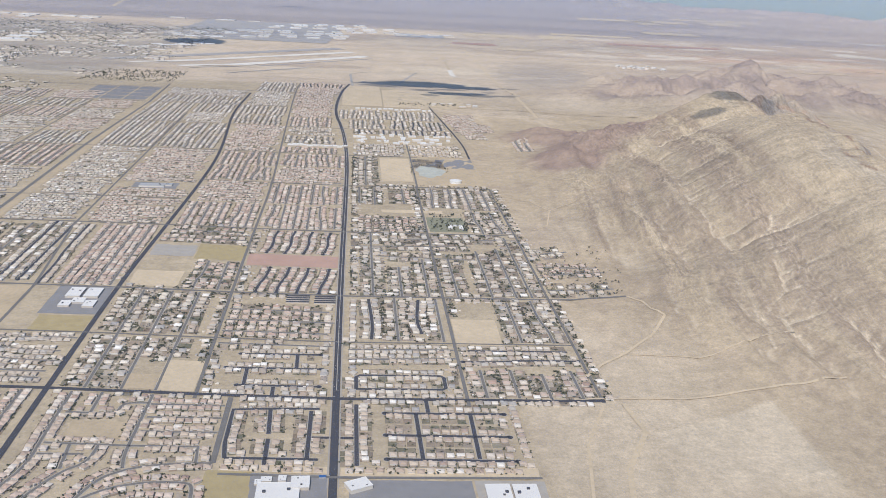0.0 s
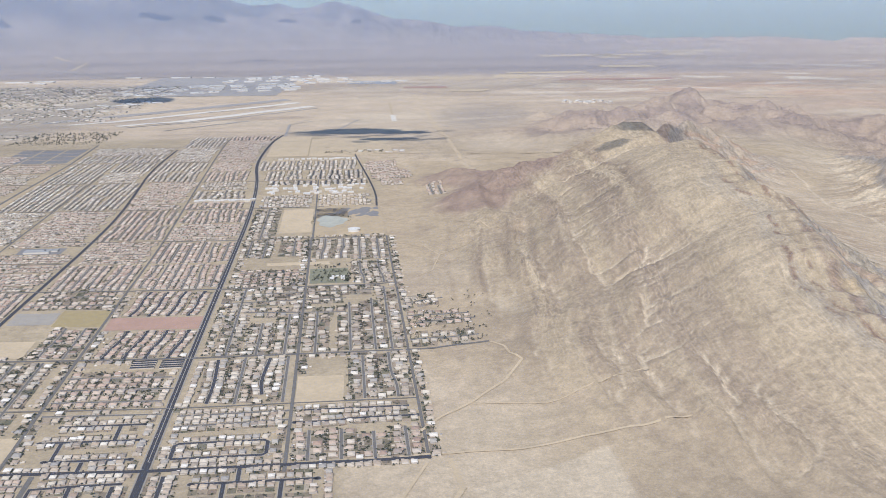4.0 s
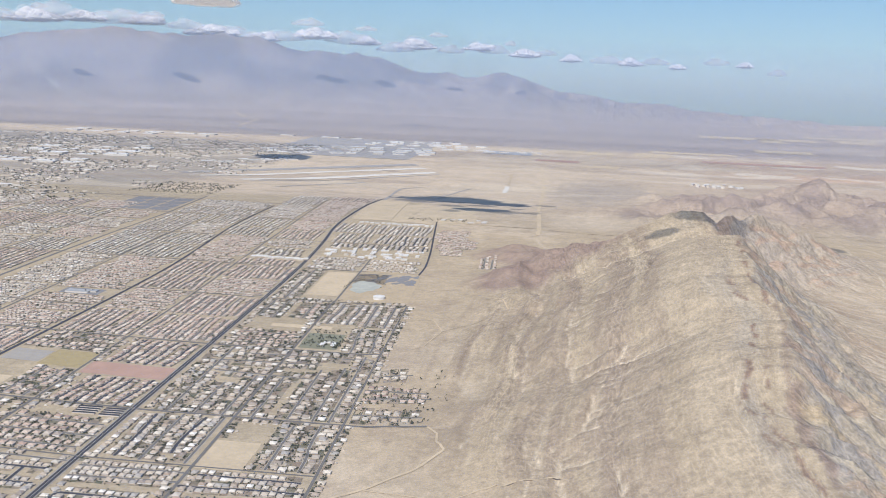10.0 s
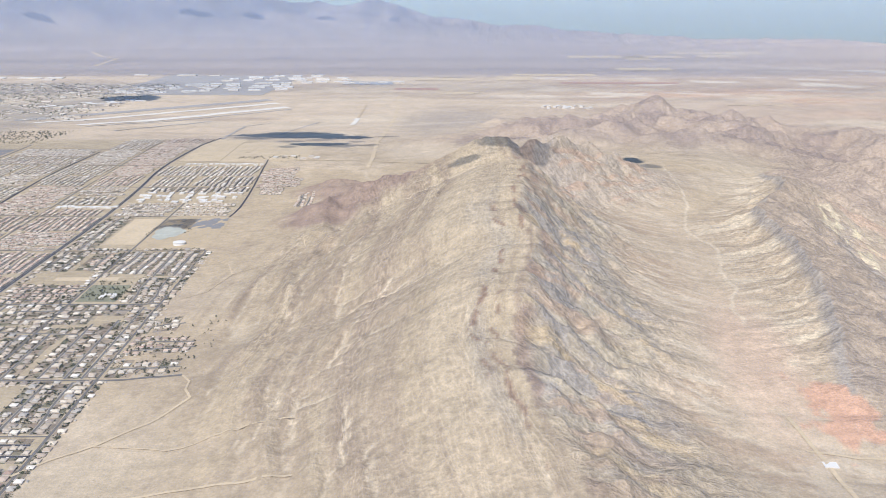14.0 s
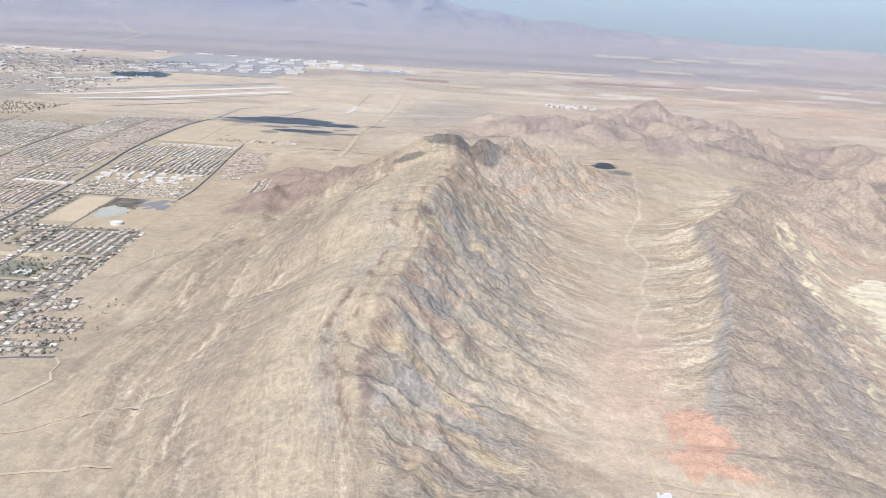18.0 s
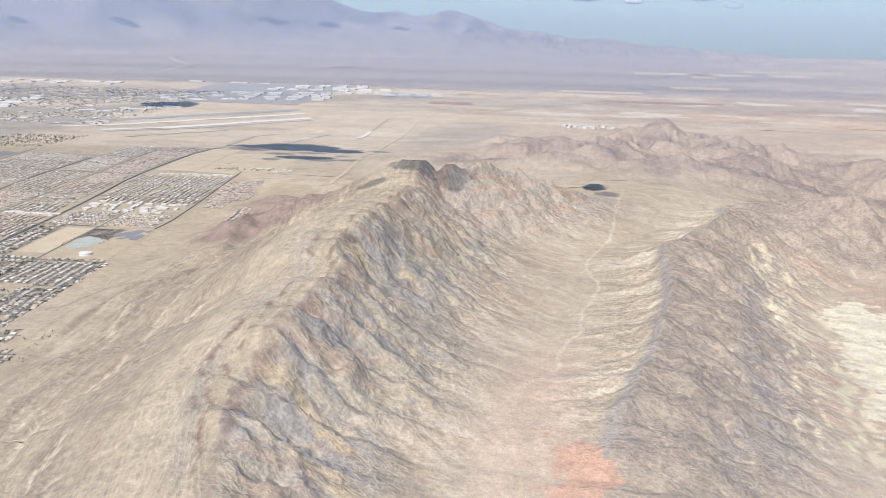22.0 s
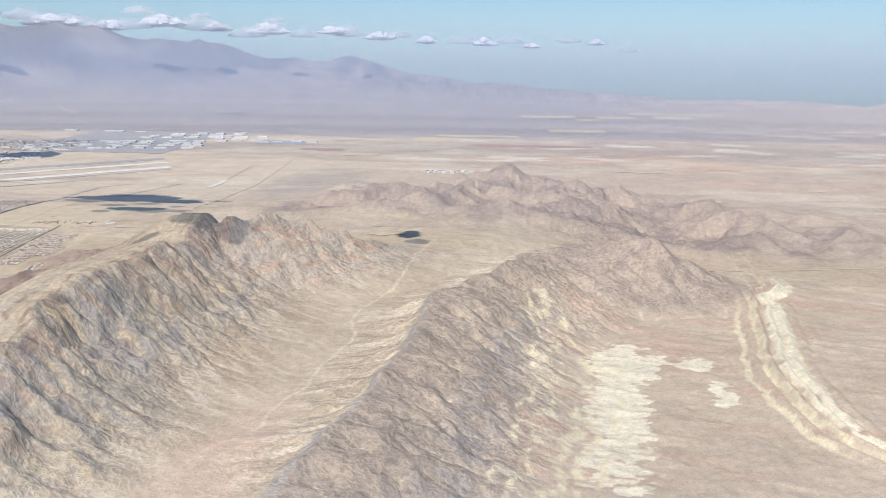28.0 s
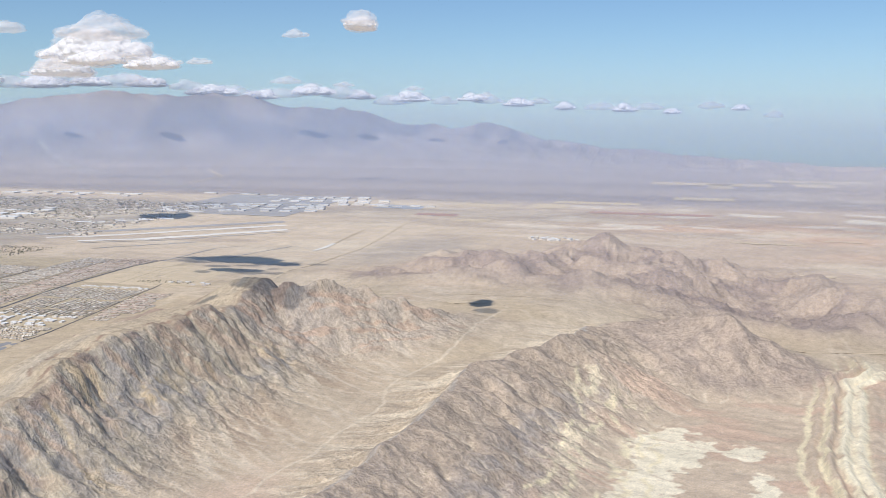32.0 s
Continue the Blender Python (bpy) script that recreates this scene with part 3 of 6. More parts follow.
    # the wash along the valley
    xw = 440 + 26 * (fbm(y / 75, y * 0, 4, 259) - 0.5) + 0.06 * (y - 600)
    c = blend(c, (0.65, 0.575, 0.47), step(1.7, 0.6, np.abs(x - xw)) * step(560, 600, y) * step(1150, 1050, y) * 0.8)
    # northern hills: brown, purple-grey, pale between
    hn = np.clip(f["nm"] * 1.6, 0, 1)
    c = blend(c, (0.405, 0.330, 0.290), hn * 0.8)
    c = blend(c, (0.315, 0.258, 0.238), hn * step(0.5, 0.64, fbm(x / 40, y / 40, 4, 271)) * 0.8)
    c = blend(c, (0.315, 0.240, 0.212), np.clip((f["dark"] - 0.8) / 3.5, 0, 1) * (0.6 + 0.5 * n2))
    # open desert beyond the town
    op = step(1100, 1500, y) * (1 - hn)
    c = blend(c, (0.62, 0.525, 0.425), op * 0.75 * step(600, 100, x))
    sub = step(-470, -560, x) * step(1130, 1180, y) * step(2350, 2200, y) * step(-1800, -1500, x)
    c = blend(c, (0.36, 0.335, 0.305), sub * 0.8)
    c = blend(c, (0.53, 0.43, 0.36), op * 0.75 * step(100, 600, x))
    c = blend(c, (0.60, 0.44, 0.34), op * step(0.45, 0.6, fbm(x / 500, y / 160, 3, 285)) * step(350, 700, x) * step(1700, 1900, y) * step(2500, 2300, y) * 0.8)
    c = blend(c, (0.72, 0.66, 0.57), op * step(0.60, 0.68, fbm(x / 130, y / 60, 4, 287)) * step(100, 400, x) * step(1900, 2100, y) * step(3000, 2800, y) * 0.8)
    c = blend(c, (0.41, 0.36, 0.32), op * bell(x, y, 190, 1640, 95, 190, 2) * 0.8)
    c = blend(c, (0.64, 0.56, 0.455), op * step(0.56, 0.7, fbm(x / 220, y / 90, 4, 281)) * 0.6)
    c = blend(c, (0.41, 0.34, 0.29), op * step(0.56, 0.7, fbm(x / 260, y / 80, 4, 283)) * 0.5)
    # far plain: bluish haze is put into its purple-grey colour
    plain = step(2380, 2560, y + 60 * (n1 - 0.5)) * step(1900, 300, x)
    c = blend(c, (0.385, 0.345, 0.345), plain * 0.85)
    c = blend(c, (0.44, 0.385, 0.355), plain * step(0.60, 0.66, fbm(x / 420, y / 60, 4, 288)) * step(2500, 2600, y) * 0.5)
    # far mountains: sunlit streaks and dark cloud shade painted into the rock colour
    c = blend(c, (0.45, 0.39, 0.35), np.clip(f["far"] / 60, 0, 1) * step(0.5, 0.58, fbm(x / 90, y / 160, 4, 292)) * 0.8)
    c = blend(c, (0.15, 0.15, 0.165), np.clip((f["far"] - 60) / 90, 0, 1) * step(0.46, 0.56, fbm(x / 170, y / 230, 4, 293)) * 0.8)
    c = blend(c, (0.27, 0.245, 0.235), 0.7 * np.clip(f["far"] / 60, 0, 1) * (0.45 + 0.6 * fbm(x / 120, y / 200, 4, 291)))
    # graded pale square and worn ground beside the town
    tu, tv = f["tu"], f["tv"]
    sq = step(146, 149, tu + 0.45 * (tv + 54)) * step(203, 200, tu) * step(-70, -62, tv) * step(0, -3, tv - 0.42 * (tu - 201))
    c = blend(c, (0.66, 0.58, 0.47), sq * 0.8)
    c = blend(c, (0.64, 0.55, 0.44), step(82, 86, tu) * step(240, 130, tu) * step(40, 0, tv) * step(0.42, 0.62, fbm(x / 26, y / 22, 4, 295)) * 0.6)
    c = blend(c, (0.60, 0.515, 0.405), step(80, 90, tu) * step(215, 150, tu) * step(70, 20, tv) * step(-260, -120, tv) * 0.55)
    c = blend(c, (0.44, 0.365, 0.28), step(205, 215, tu) * step(20, -10, tv) * 0.4)
    c = blend(c, (0.47, 0.40, 0.30), f["town"] * 0.85 * step(3000, 2200, y))
    return c * (0.90 + 0.20 * n3)[..., None] * np.array((1.01, 0.985, 0.915))


carve(80, 850, 330, 1240, 2.0, 12, 0.022, 60.0, 0.7)
carve(150, 1280, 1190, 1720, 5.0, 12, 0.036, 120.0, 0.7)


def axis(*runs):
    out = []
    for a, b, d in runs:
        out.append(np.arange(a, b, d))
    return np.concatenate(out + [np.array([runs[-1][1]])])


XS = axis((-4400, -1200, 70), (-1200, -300, 22), (-300, 70, 7), (70, 850, 1.6), (850, 1120, 6), (1120, 2000, 25), (2000, 5100, 80))
YS = axis((-4600, -600, 200), (-600, 320, 25), (320, 980, 1.6), (980, 1240, 2.6), (1240, 1680, 5), (1680, 2600, 14), (2600, 3850, 40), (3850, 4740, 14))


def ground_sheet():
    gx, gy = np.meshgrid(XS, YS)
    z, f = land(gx, gy, True)
    col = land_colour(gx, gy, f)
    ny, nx = gx.shape
    idx = np.arange(nx * ny).reshape(ny, nx)
    quads = np.stack((idx[:-1, :-1], idx[:-1, 1:], idx[1:, 1:], idx[1:, :-1]), -1).reshape(-1, 4)
    keep = (f["r"].ravel()[quads] < 4640).all(1)
    quads = quads[keep]
    used = np.unique(quads)
    remap = np.zeros(nx * ny, np.int32)
    remap[used] = np.arange(len(used))
    quads = remap[quads]
    me = bpy.data.meshes.new("ground")
    me.vertices.add(len(used))
    me.vertices.foreach_set("co", np.stack((gx.ravel()[used], gy.ravel()[used], z.ravel()[used]), -1).ravel().astype(np.float32))
    me.loops.add(quads.size)
    me.loops.foreach_set("vertex_index", quads.ravel().astype(np.int32))
    me.polygons.add(len(quads))
    me.polygons.foreach_set("loop_start", np.arange(0, quads.size, 4, dtype=np.int32))
    # grain runs along the beds on the dip slope and down the fall line elsewhere
    w, sh = f["west"] & (f["main"] > 4), f["sh"]
    e = (~f["west"]) & (f["te"] < 0.62) & (f["main"] > 1)
    h = (np.abs(sh) < 110) & (f["hog"] > 1) & ~e
    run = f["wy"] + 0.3 * gx
    fa = np.where(w, (f["lay"] + 3 * fbm(gx / 12, gy / 14, 3, 301)) / 2.4, np.where(e, run / 2.0, np.where(h, (f["wy"] + 0.55 * f["wx"]) / 2.4, f["wx"] / 3.2)))
    fb = np.where(w, gy / 12, np.where(e, gx / 6, np.where(h, (f["wx"] - 0.55 * f["wy"]) / 5, f["wy"] / 3.6)))
    amt = np.where(w, (0.5 + 0.7 * step(0.4, 0.65, f["patch"])) * step(4, 12, f["main"]) * step(0.0, 0.04, f["tw"]),
                   np.where(e, 0.8 * step(0.62, 0.45, f["te"]) * step(0.0, 0.03, f["te"]), np.where(h, 0.5 * step(1, 7, f["hog"]) * step(110, 80, np.abs(sh)), 0.5 * f["rock"] * (f["hog"] < 1) * (f["main"] < 1) * step(0.2, 0.6, f["rock"])))) * (1 - 0.8 * f["town"])
    rk = me.attributes.new("rock", "FLOAT", "POINT")
    rk.data.foreach_set("value", (f["rock"] * (1 - f["town"])).ravel()[used].astype(np.float32))
    fl = me.attributes.new("flow", "FLOAT_VECTOR", "POINT")
    fl.data.foreach_set("vector", np.stack((fa, fb, amt), -1).reshape(-1, 3)[used].ravel().astype(np.float32))
    at = me.attributes.new("tint", "FLOAT_COLOR", "POINT")
    at.data.foreach_set("color", np.concatenate((col.reshape(-1, 3)[used], np.ones((len(used), 1))), 1).ravel().astype(np.float32))
    me.update(calc_edges=True)
    me.polygons.foreach_set("use_smooth", np.ones(len(quads), bool))
    m = bpy.data.materials.new("desert_ground")
    m.use_nodes = True
    n, l = m.node_tree.nodes, m.node_tree.links
    b = n["Principled BSDF"]
    b.inputs["Roughness"].default_value = 0.95
    b.inputs["Specular IOR Level"].default_value = 0.1
    a = n.new("ShaderNodeAttribute")
    a.attribute_name = "tint"
    co = n.new("ShaderNodeTexCoord")
    add = None
    for scale, amount in ((0.012, 0.08), (0.05, 0.08), (0.22, 0.11), (0.7, 0.13), (2.2, 0.11)):
        t = n.new("ShaderNodeTexNoise")
        t.inputs["Scale"].default_value, t.inputs["Detail"].default_value, t.inputs["Roughness"].default_value = scale, 6, 0.6
        l.new(co.outputs["Object"], t.inputs["Vector"])
        mp = n.new("ShaderNodeMapRange")
        mp.inputs[1].default_value, mp.inputs[2].default_value = 0.3, 0.7
        mp.inputs[3].default_value, mp.inputs[4].default_value = 1 - amount, 1 + amount
        l.new(t.outputs[0], mp.inputs[0])
        if add is None:
            add = mp.outputs[0]
        else:
            mu = n.new("ShaderNodeMath")
            mu.operation = "MULTIPLY"
            l.new(add, mu.inputs[0])
            l.new(mp.outputs[0], mu.inputs[1])
            add = mu.outputs[0]
    fl = n.new("ShaderNodeAttribute")
    fl.attribute_name = "flow"
    sep, com = n.new("ShaderNodeSeparateXYZ"), n.new("ShaderNodeCombineXYZ")
    l.new(fl.outputs["Vector"], sep.inputs[0])
    l.new(sep.outputs[0], com.inputs[0])
    l.new(sep.outputs[1], com.inputs[1])
    ft = n.new("ShaderNodeTexNoise")
    ft.noise_type = "RIDGED_MULTIFRACTAL"
    ft.inputs["Offset"].default_value, ft.inputs["Gain"].default_value = 0.8, 1.6
    ft.inputs["Scale"].default_value, ft.inputs["Detail"].default_value, ft.inputs["Roughness"].default_value = 1.0, 5, 0.62
    l.new(com.outputs[0], ft.inputs["Vector"])
    cen = n.new("ShaderNodeMath")
    cen.operation = "SUBTRACT"
    cen.inputs[1].default_value = 0.5
    l.new(ft.outputs[0], cen.inputs[0])
    amp = n.new("ShaderNodeMath")
    amp.operation = "MULTIPLY"
    l.new(cen.outputs[0], amp.inputs[0])
    l.new(sep.outputs[2], amp.inputs[1])
    gain = n.new("ShaderNodeMath")
    gain.operation = "MULTIPLY_ADD"
    gain.inputs[1].default_value, gain.inputs[2].default_value = 0.34, 1.0
    l.new(amp.outputs[0], gain.inputs[0])
    mu = n.new("ShaderNodeMath")
    mu.operation = "MULTIPLY"
    l.new(add, mu.inputs[0])
    l.new(gain.outputs[0], mu.inputs[1])
    add = mu.outputs[0]
    sc = n.new("ShaderNodeVectorMath")
    sc.operation = "SCALE"
    crag = n.new("ShaderNodeTexNoise")
    crag.noise_type = "RIDGED_MULTIFRACTAL"
    crag.inputs["Offset"].default_value, crag.inputs["Gain"].default_value = 0.9, 1.8
    crag.inputs["Scale"].default_value, crag.inputs["Detail"].default_value, crag.inputs["Roughness"].default_value = 0.2, 7, 0.62
    l.new(co.outputs["Object"], crag.inputs["Vector"])
    ra = n.new("ShaderNodeAttribute")
    ra.attribute_name = "rock"
    grit = n.new("ShaderNodeMapRange")
    grit.inputs[1].default_value, grit.inputs[2].default_value = 0.1, 1.3
    grit.inputs[3].default_value, grit.inputs[4].default_value = 0.86, 1.14
    l.new(crag.outputs[0], grit.inputs[0])
    bare = n.new("ShaderNodeMix")
    bare.inputs[2].default_value = 1.0
    l.new(ra.outputs["Fac"], bare.inputs[0])
    l.new(grit.outputs[0], bare.inputs[3])
    gm = n.new("ShaderNodeMath")
    gm.operation = "MULTIPLY"
    l.new(add, gm.inputs[0])
    l.new(bare.outputs[0], gm.inputs[1])
    add = gm.outputs[0]
    l.new(a.outputs["Color"], sc.inputs[0])
    l.new(add, sc.inputs["Scale"])
    l.new(sc.outputs[0], b.inputs["Base Color"])
    t = n.new("ShaderNodeTexNoise")
    t.inputs["Scale"].default_value, t.inputs["Detail"].default_value, t.inputs["Roughness"].default_value = 0.5, 8, 0.65
    l.new(co.outputs["Object"], t.inputs["Vector"])
    bp = n.new("ShaderNodeBump")
    bp.inputs["Distance"].default_value, bp.inputs["Strength"].default_value = 1.6, 0.6
    hs = n.new("ShaderNodeMath")
    hs.operation = "MULTIPLY_ADD"
    hs.inputs[1].default_value = 0.32
    l.new(amp.outputs[0], hs.inputs[0])
    soft = n.new("ShaderNodeMath")
    soft.operation = "MULTIPLY"
    soft.inputs[1].default_value = 0.4
    l.new(t.outputs[0], soft.inputs[0])
    l.new(soft.outputs[0], hs.inputs[2])
    cm = n.new("ShaderNodeMath")
    cm.operation = "MULTIPLY"
    l.new(crag.outputs[0], cm.inputs[0])
    l.new(ra.outputs["Fac"], cm.inputs[1])
    cs = n.new("ShaderNodeMath")
    cs.operation = "MULTIPLY_ADD"
    cs.inputs[1].default_value = 0.45
    l.new(cm.outputs[0], cs.inputs[0])
    l.new(hs.outputs[0], cs.inputs[2])
    l.new(cs.outputs[0], bp.inputs["Height"])
    l.new(bp.outputs[0], b.inputs["Normal"])
    me.materials.append(m)
    return tagged(new("ground", me), "pale tan desert ground rising into bare rocky mountains", "ground", kind="structure")


ground = ground_sheet()


# ---- helpers for things ----
def part(name, bm, mat, parent=None, label=""):
    me = bpy.data.meshes.new(name)
    bm.to_mesh(me)
    bm.free()
    me.materials.append(mat)
    ob = new(name, me)
    ob.parent = parent
    return tagged(ob, label)


def raw(name, verts, faces, mats, index=None, parent=None, smooth=False):
    me = bpy.data.meshes.new(name)
    me.from_pydata(np.asarray(verts, float).tolist(), [], faces)
    for m in (mats if isinstance(mats, (list, tuple)) else [mats]):
        me.materials.append(m)
    if index is not None:
        me.polygons.foreach_set("material_index", np.asarray(index, np.int32))
    if smooth:
        me.polygons.foreach_set("use_smooth", np.ones(len(me.polygons), bool))
    me.update()
    ob = new(name, me)
    ob.parent = parent
    return ob


GRID = (-37.6, 367.5, radians(5.2))


def skew(u):
    """The cross streets run a little aslant of the avenues."""
    return np.interp(u, (-760, -200, -130, -60, 0, 120), (42, 16, 11, 4.5, 0, -3))


def town_xy(u, v):
    c, s = math.cos(GRID[2]), math.sin(GRID[2])
    u, v = np.asarray(u, float), np.asarray(v, float)
    v = v + skew(u)
    return GRID[0] + u * c - v * s, GRID[1] + u * s + v * c


def drape(name, pts, width, mat, label, category="road", lift=0.14, stepsize=9, in_town=True, kind="structure"):
    """A flat strip along pts, laid on the ground."""
    line = []
    for (a, b), (c, d) in zip(pts, pts[1:]):
        k = max(1, int(math.hypot(c - a, d - b) / stepsize))
        line += [(a + (c - a) * i / k, b + (d - b) * i / k) for i in range(k)]
    line.append(pts[-1])
    p = np.array(line, float)
    t = np.gradient(p, axis=0)
    t /= np.linalg.norm(t, axis=1)[:, None] + 1e-9
    nrm = np.stack((-t[:, 1], t[:, 0]), -1) * width / 2
    l, r = p + nrm, p - nrm
    if in_town:
        lx, ly = town_xy(l[:, 0], l[:, 1])
        rx, ry = town_xy(r[:, 0], r[:, 1])
    else:
        lx, ly, rx, ry = l[:, 0], l[:, 1], r[:, 0], r[:, 1]
    lz, rz = land(lx, ly) + lift, land(rx, ry) + lift
    n = len(p)
    verts = np.concatenate((np.stack((lx, ly, lz), -1), np.stack((rx, ry, rz), -1)))
    faces = [(n + i, n + i + 1, i + 1, i) for i in range(n - 1)]
    ob = raw(name, verts, faces, mat)
    return tagged(ob, label, category, kind=kind)


def lot(name, u0, u1, v0, v1, mat, label, category="ground", lift=0.1, n=6, in_town=True, rag=0.0):
    """A patch of ground, with edges that may wander."""
    k = max(n, int(max(u1 - u0, v1 - v0) / 12))
    us, vs = np.meshgrid(np.linspace(u0, u1, k + 1), np.linspace(v0, v1, k + 1))
    if rag:
        us = us + rag * (fbm(us / 9, vs / 9, 3, 7) - 0.5) * 2
        vs = vs + rag * (fbm(us / 9 + 50, vs / 9, 3, 8) - 0.5) * 2
    x, y = town_xy(us, vs) if in_town else (us, vs)
    z = land(x, y) + lift
    verts = np.stack((x.ravel(), y.ravel(), z.ravel()), -1)
    faces = [(i * (k + 1) + j, i * (k + 1) + j + 1, (i + 1) * (k + 1) + j + 1, (i + 1) * (k + 1) + j) for i in range(k) for j in range(k)]
    return tagged(raw(name, verts, faces, mat), label, category, kind="structure")


# ---- clouds, each over its own shadow ----
def cloud(name, cx, cy, cz, lx, ly, lz, puffs, seed, label, thin=False, fine=3):
    """A heap of puffs melted into one body, with a thinner ragged fringe round it."""
    src = bmesh.new()
    bmesh.ops.create_icosphere(src, subdivisions=fine, radius=1)
    sv = np.array([v.co[:] for v in src.verts])
    sf = [[v.index for v in f.verts] for f in src.faces]
    src.free()
    body = None
    for grow, mat, part_name in ((1.0, M_FRINGE if thin else M_CLOUD, name), (1.25, M_FRINGE, "fringe")):
        rnd = random.Random(seed)
        verts, faces = [], []
        core = sv * np.array((lx * 0.36, ly * 0.36, lz * 0.15)) * grow
        core = core * (1 + 0.5 * (fbm(core[:, 0] / lx * 9 + seed, core[:, 1] / ly * 9, 3, seed) - 0.5))[:, None]
        verts += core.tolist()
        faces += [list(f) for f in sf]
        for i in range(puffs * 3):
            a, q = rnd.uniform(0, 6.28), rnd.random() ** 0.7 * 0.94
            px, py = math.cos(a) * q * lx * 0.42, math.sin(a) * q * ly * 0.42
            rr = lz * rnd.uniform(0.2, 0.42) * (1.2 - 0.7 * q) * grow
            pz = rnd.uniform(0, 0.45) * lz * (1 - q)
            p = sv * np.array((rr * 1.7, rr * 1.6, rr))
            d = fbm(p[:, 0] / rr * 2.1 + i * 3.1 + p[:, 2] / rr, p[:, 1] / rr * 2.1 + seed + grow * 9, 5, seed) - 0.5
            p = p * (1 + 1.1 * d)[:, None]
            p[:, 2] = np.where(p[:, 2] < 0, p[:, 2] * 0.5, p[:, 2])
            o = len(verts)
            verts += (p + np.array((px, py, pz))).tolist()
            faces += [[o + k for k in f] for f in sf]
        ob = raw(part_name, verts, faces, mat, smooth=True)
        re = ob.modifiers.new("remesh", "REMESH")
        re.mode, re.voxel_size, re.use_smooth_shade = "VOXEL", max(0.8, lz * 0.028), True
        if body is None:
            body = ob
            ob.location = (cx, cy, cz)
        else:
            ob.parent = body
    return tagged(body, label, "cloud", "clouds")


SHADE = SUN_TO / SUN_TO.z


def cloud_over(x, y, h, lx, ly, lz, puffs, seed, label, thin=False, fine=3):
    z = float(land([x], [y])[0])
    return cloud("cloud", x + SHADE.x * (h - z), y + SHADE.y * (h - z), h, lx, ly, lz, puffs, seed, label, thin, fine)


cloud_over(-38, 1425, 316, 190, 60, 40, 18, 1, "long white cumulus cloud with a flat grey base")
cloud_over(48, 1400, 300, 90, 40, 22, 9, 11, "ragged white cloud bank beside a larger cloud")
cloud_over(-92, 1390, 300, 64, 30, 14, 7, 12, "thin torn white cloud beside a larger cloud", True)
cloud_over(30, 1312, 300, 110, 36, 20, 10, 6, "low ragged white cloud bank beside a larger cloud")
cloud_over(64, 1290, 300, 48, 22, 12, 6, 13, "thin torn white cloud beside a larger cloud", True)
cloud_over(-20, 1345, 300, 50, 28, 12, 6, 14, "thin torn white cloud beside a larger cloud", True)
scraps = random.Random(8)
for x, y in ((-120, 1412), (-60, 1462), (0, 1458), (78, 1428), (-70, 1372), (88, 1300), (-4, 1290), (70, 1340), (20, 1372), (110, 1420)):
    cloud_over(x + scraps.uniform(-8, 8), y + scraps.uniform(-6, 6), 305, scraps.uniform(28, 60), scraps.uniform(14, 26), 9, 4, scraps.randrange(100, 900), "small torn scrap of white cloud", True, 2)
cloud_over(-518, 1975, 330, 140, 120, 44, 18, 2, "small bright cumulus cloud with a rounded top")
cloud_over(300, 888, 290, 78, 50, 18, 10, 3, "thin white cloud scrap drifting over the summit", True)
cloud_over(255, 850, 290, 36, 24, 9, 5, 4, "tiny white cloud scrap near the summit", True)
cloud_over(440, 1138, 312, 26, 50, 14, 7, 5, "small white cloud scrap over the desert")
cloud_over(456, 1098, 312, 30, 34, 12, 6, 15, "small torn white cloud over the desert", True)
bank = random.Random(31)
for k in range(34):
    az = -47 + 1.62 * k + bank.uniform(-0.5, 0.5)
    w = float(np.interp(az, (-47, -28, -10, 8), (430, 330, 190, 110))) * bank.uniform(0.7, 1.25)
    h = float(np.interp(az, (-47, -34, -20, -5, 8), (455, 432, 385, 338, 312))) + bank.uniform(-22, 18)
    a = radians(az)
    cloud("cloud", 400 + math.sin(a) * 4900, 90 + math.cos(a) * 4900, h, w, w * 0.6, w * 0.16 + 20, 10, 20 + k, "distant white cumulus cloud low over the mountains", k % 2 == 1, 2)
for az, dist, h, w, seed in ((-31, 4020, 420, 130, 71), (-22, 4060, 420, 170, 72), (-18.5, 4080, 410, 120, 73), (-14, 4100, 395, 90, 74), (-37, 4040, 430, 90, 75), (-9.5, 4100, 370, 60, 76), (-20, 3000, 520, 110, 77)):
    a = radians(az)
    cloud("cloud", 400 + math.sin(a) * dist, 90 + math.cos(a) * dist, h, w, w * 0.5, w * 0.14 + 12, 7, seed, "small white cloud scrap over the mountain slope", True, 2)


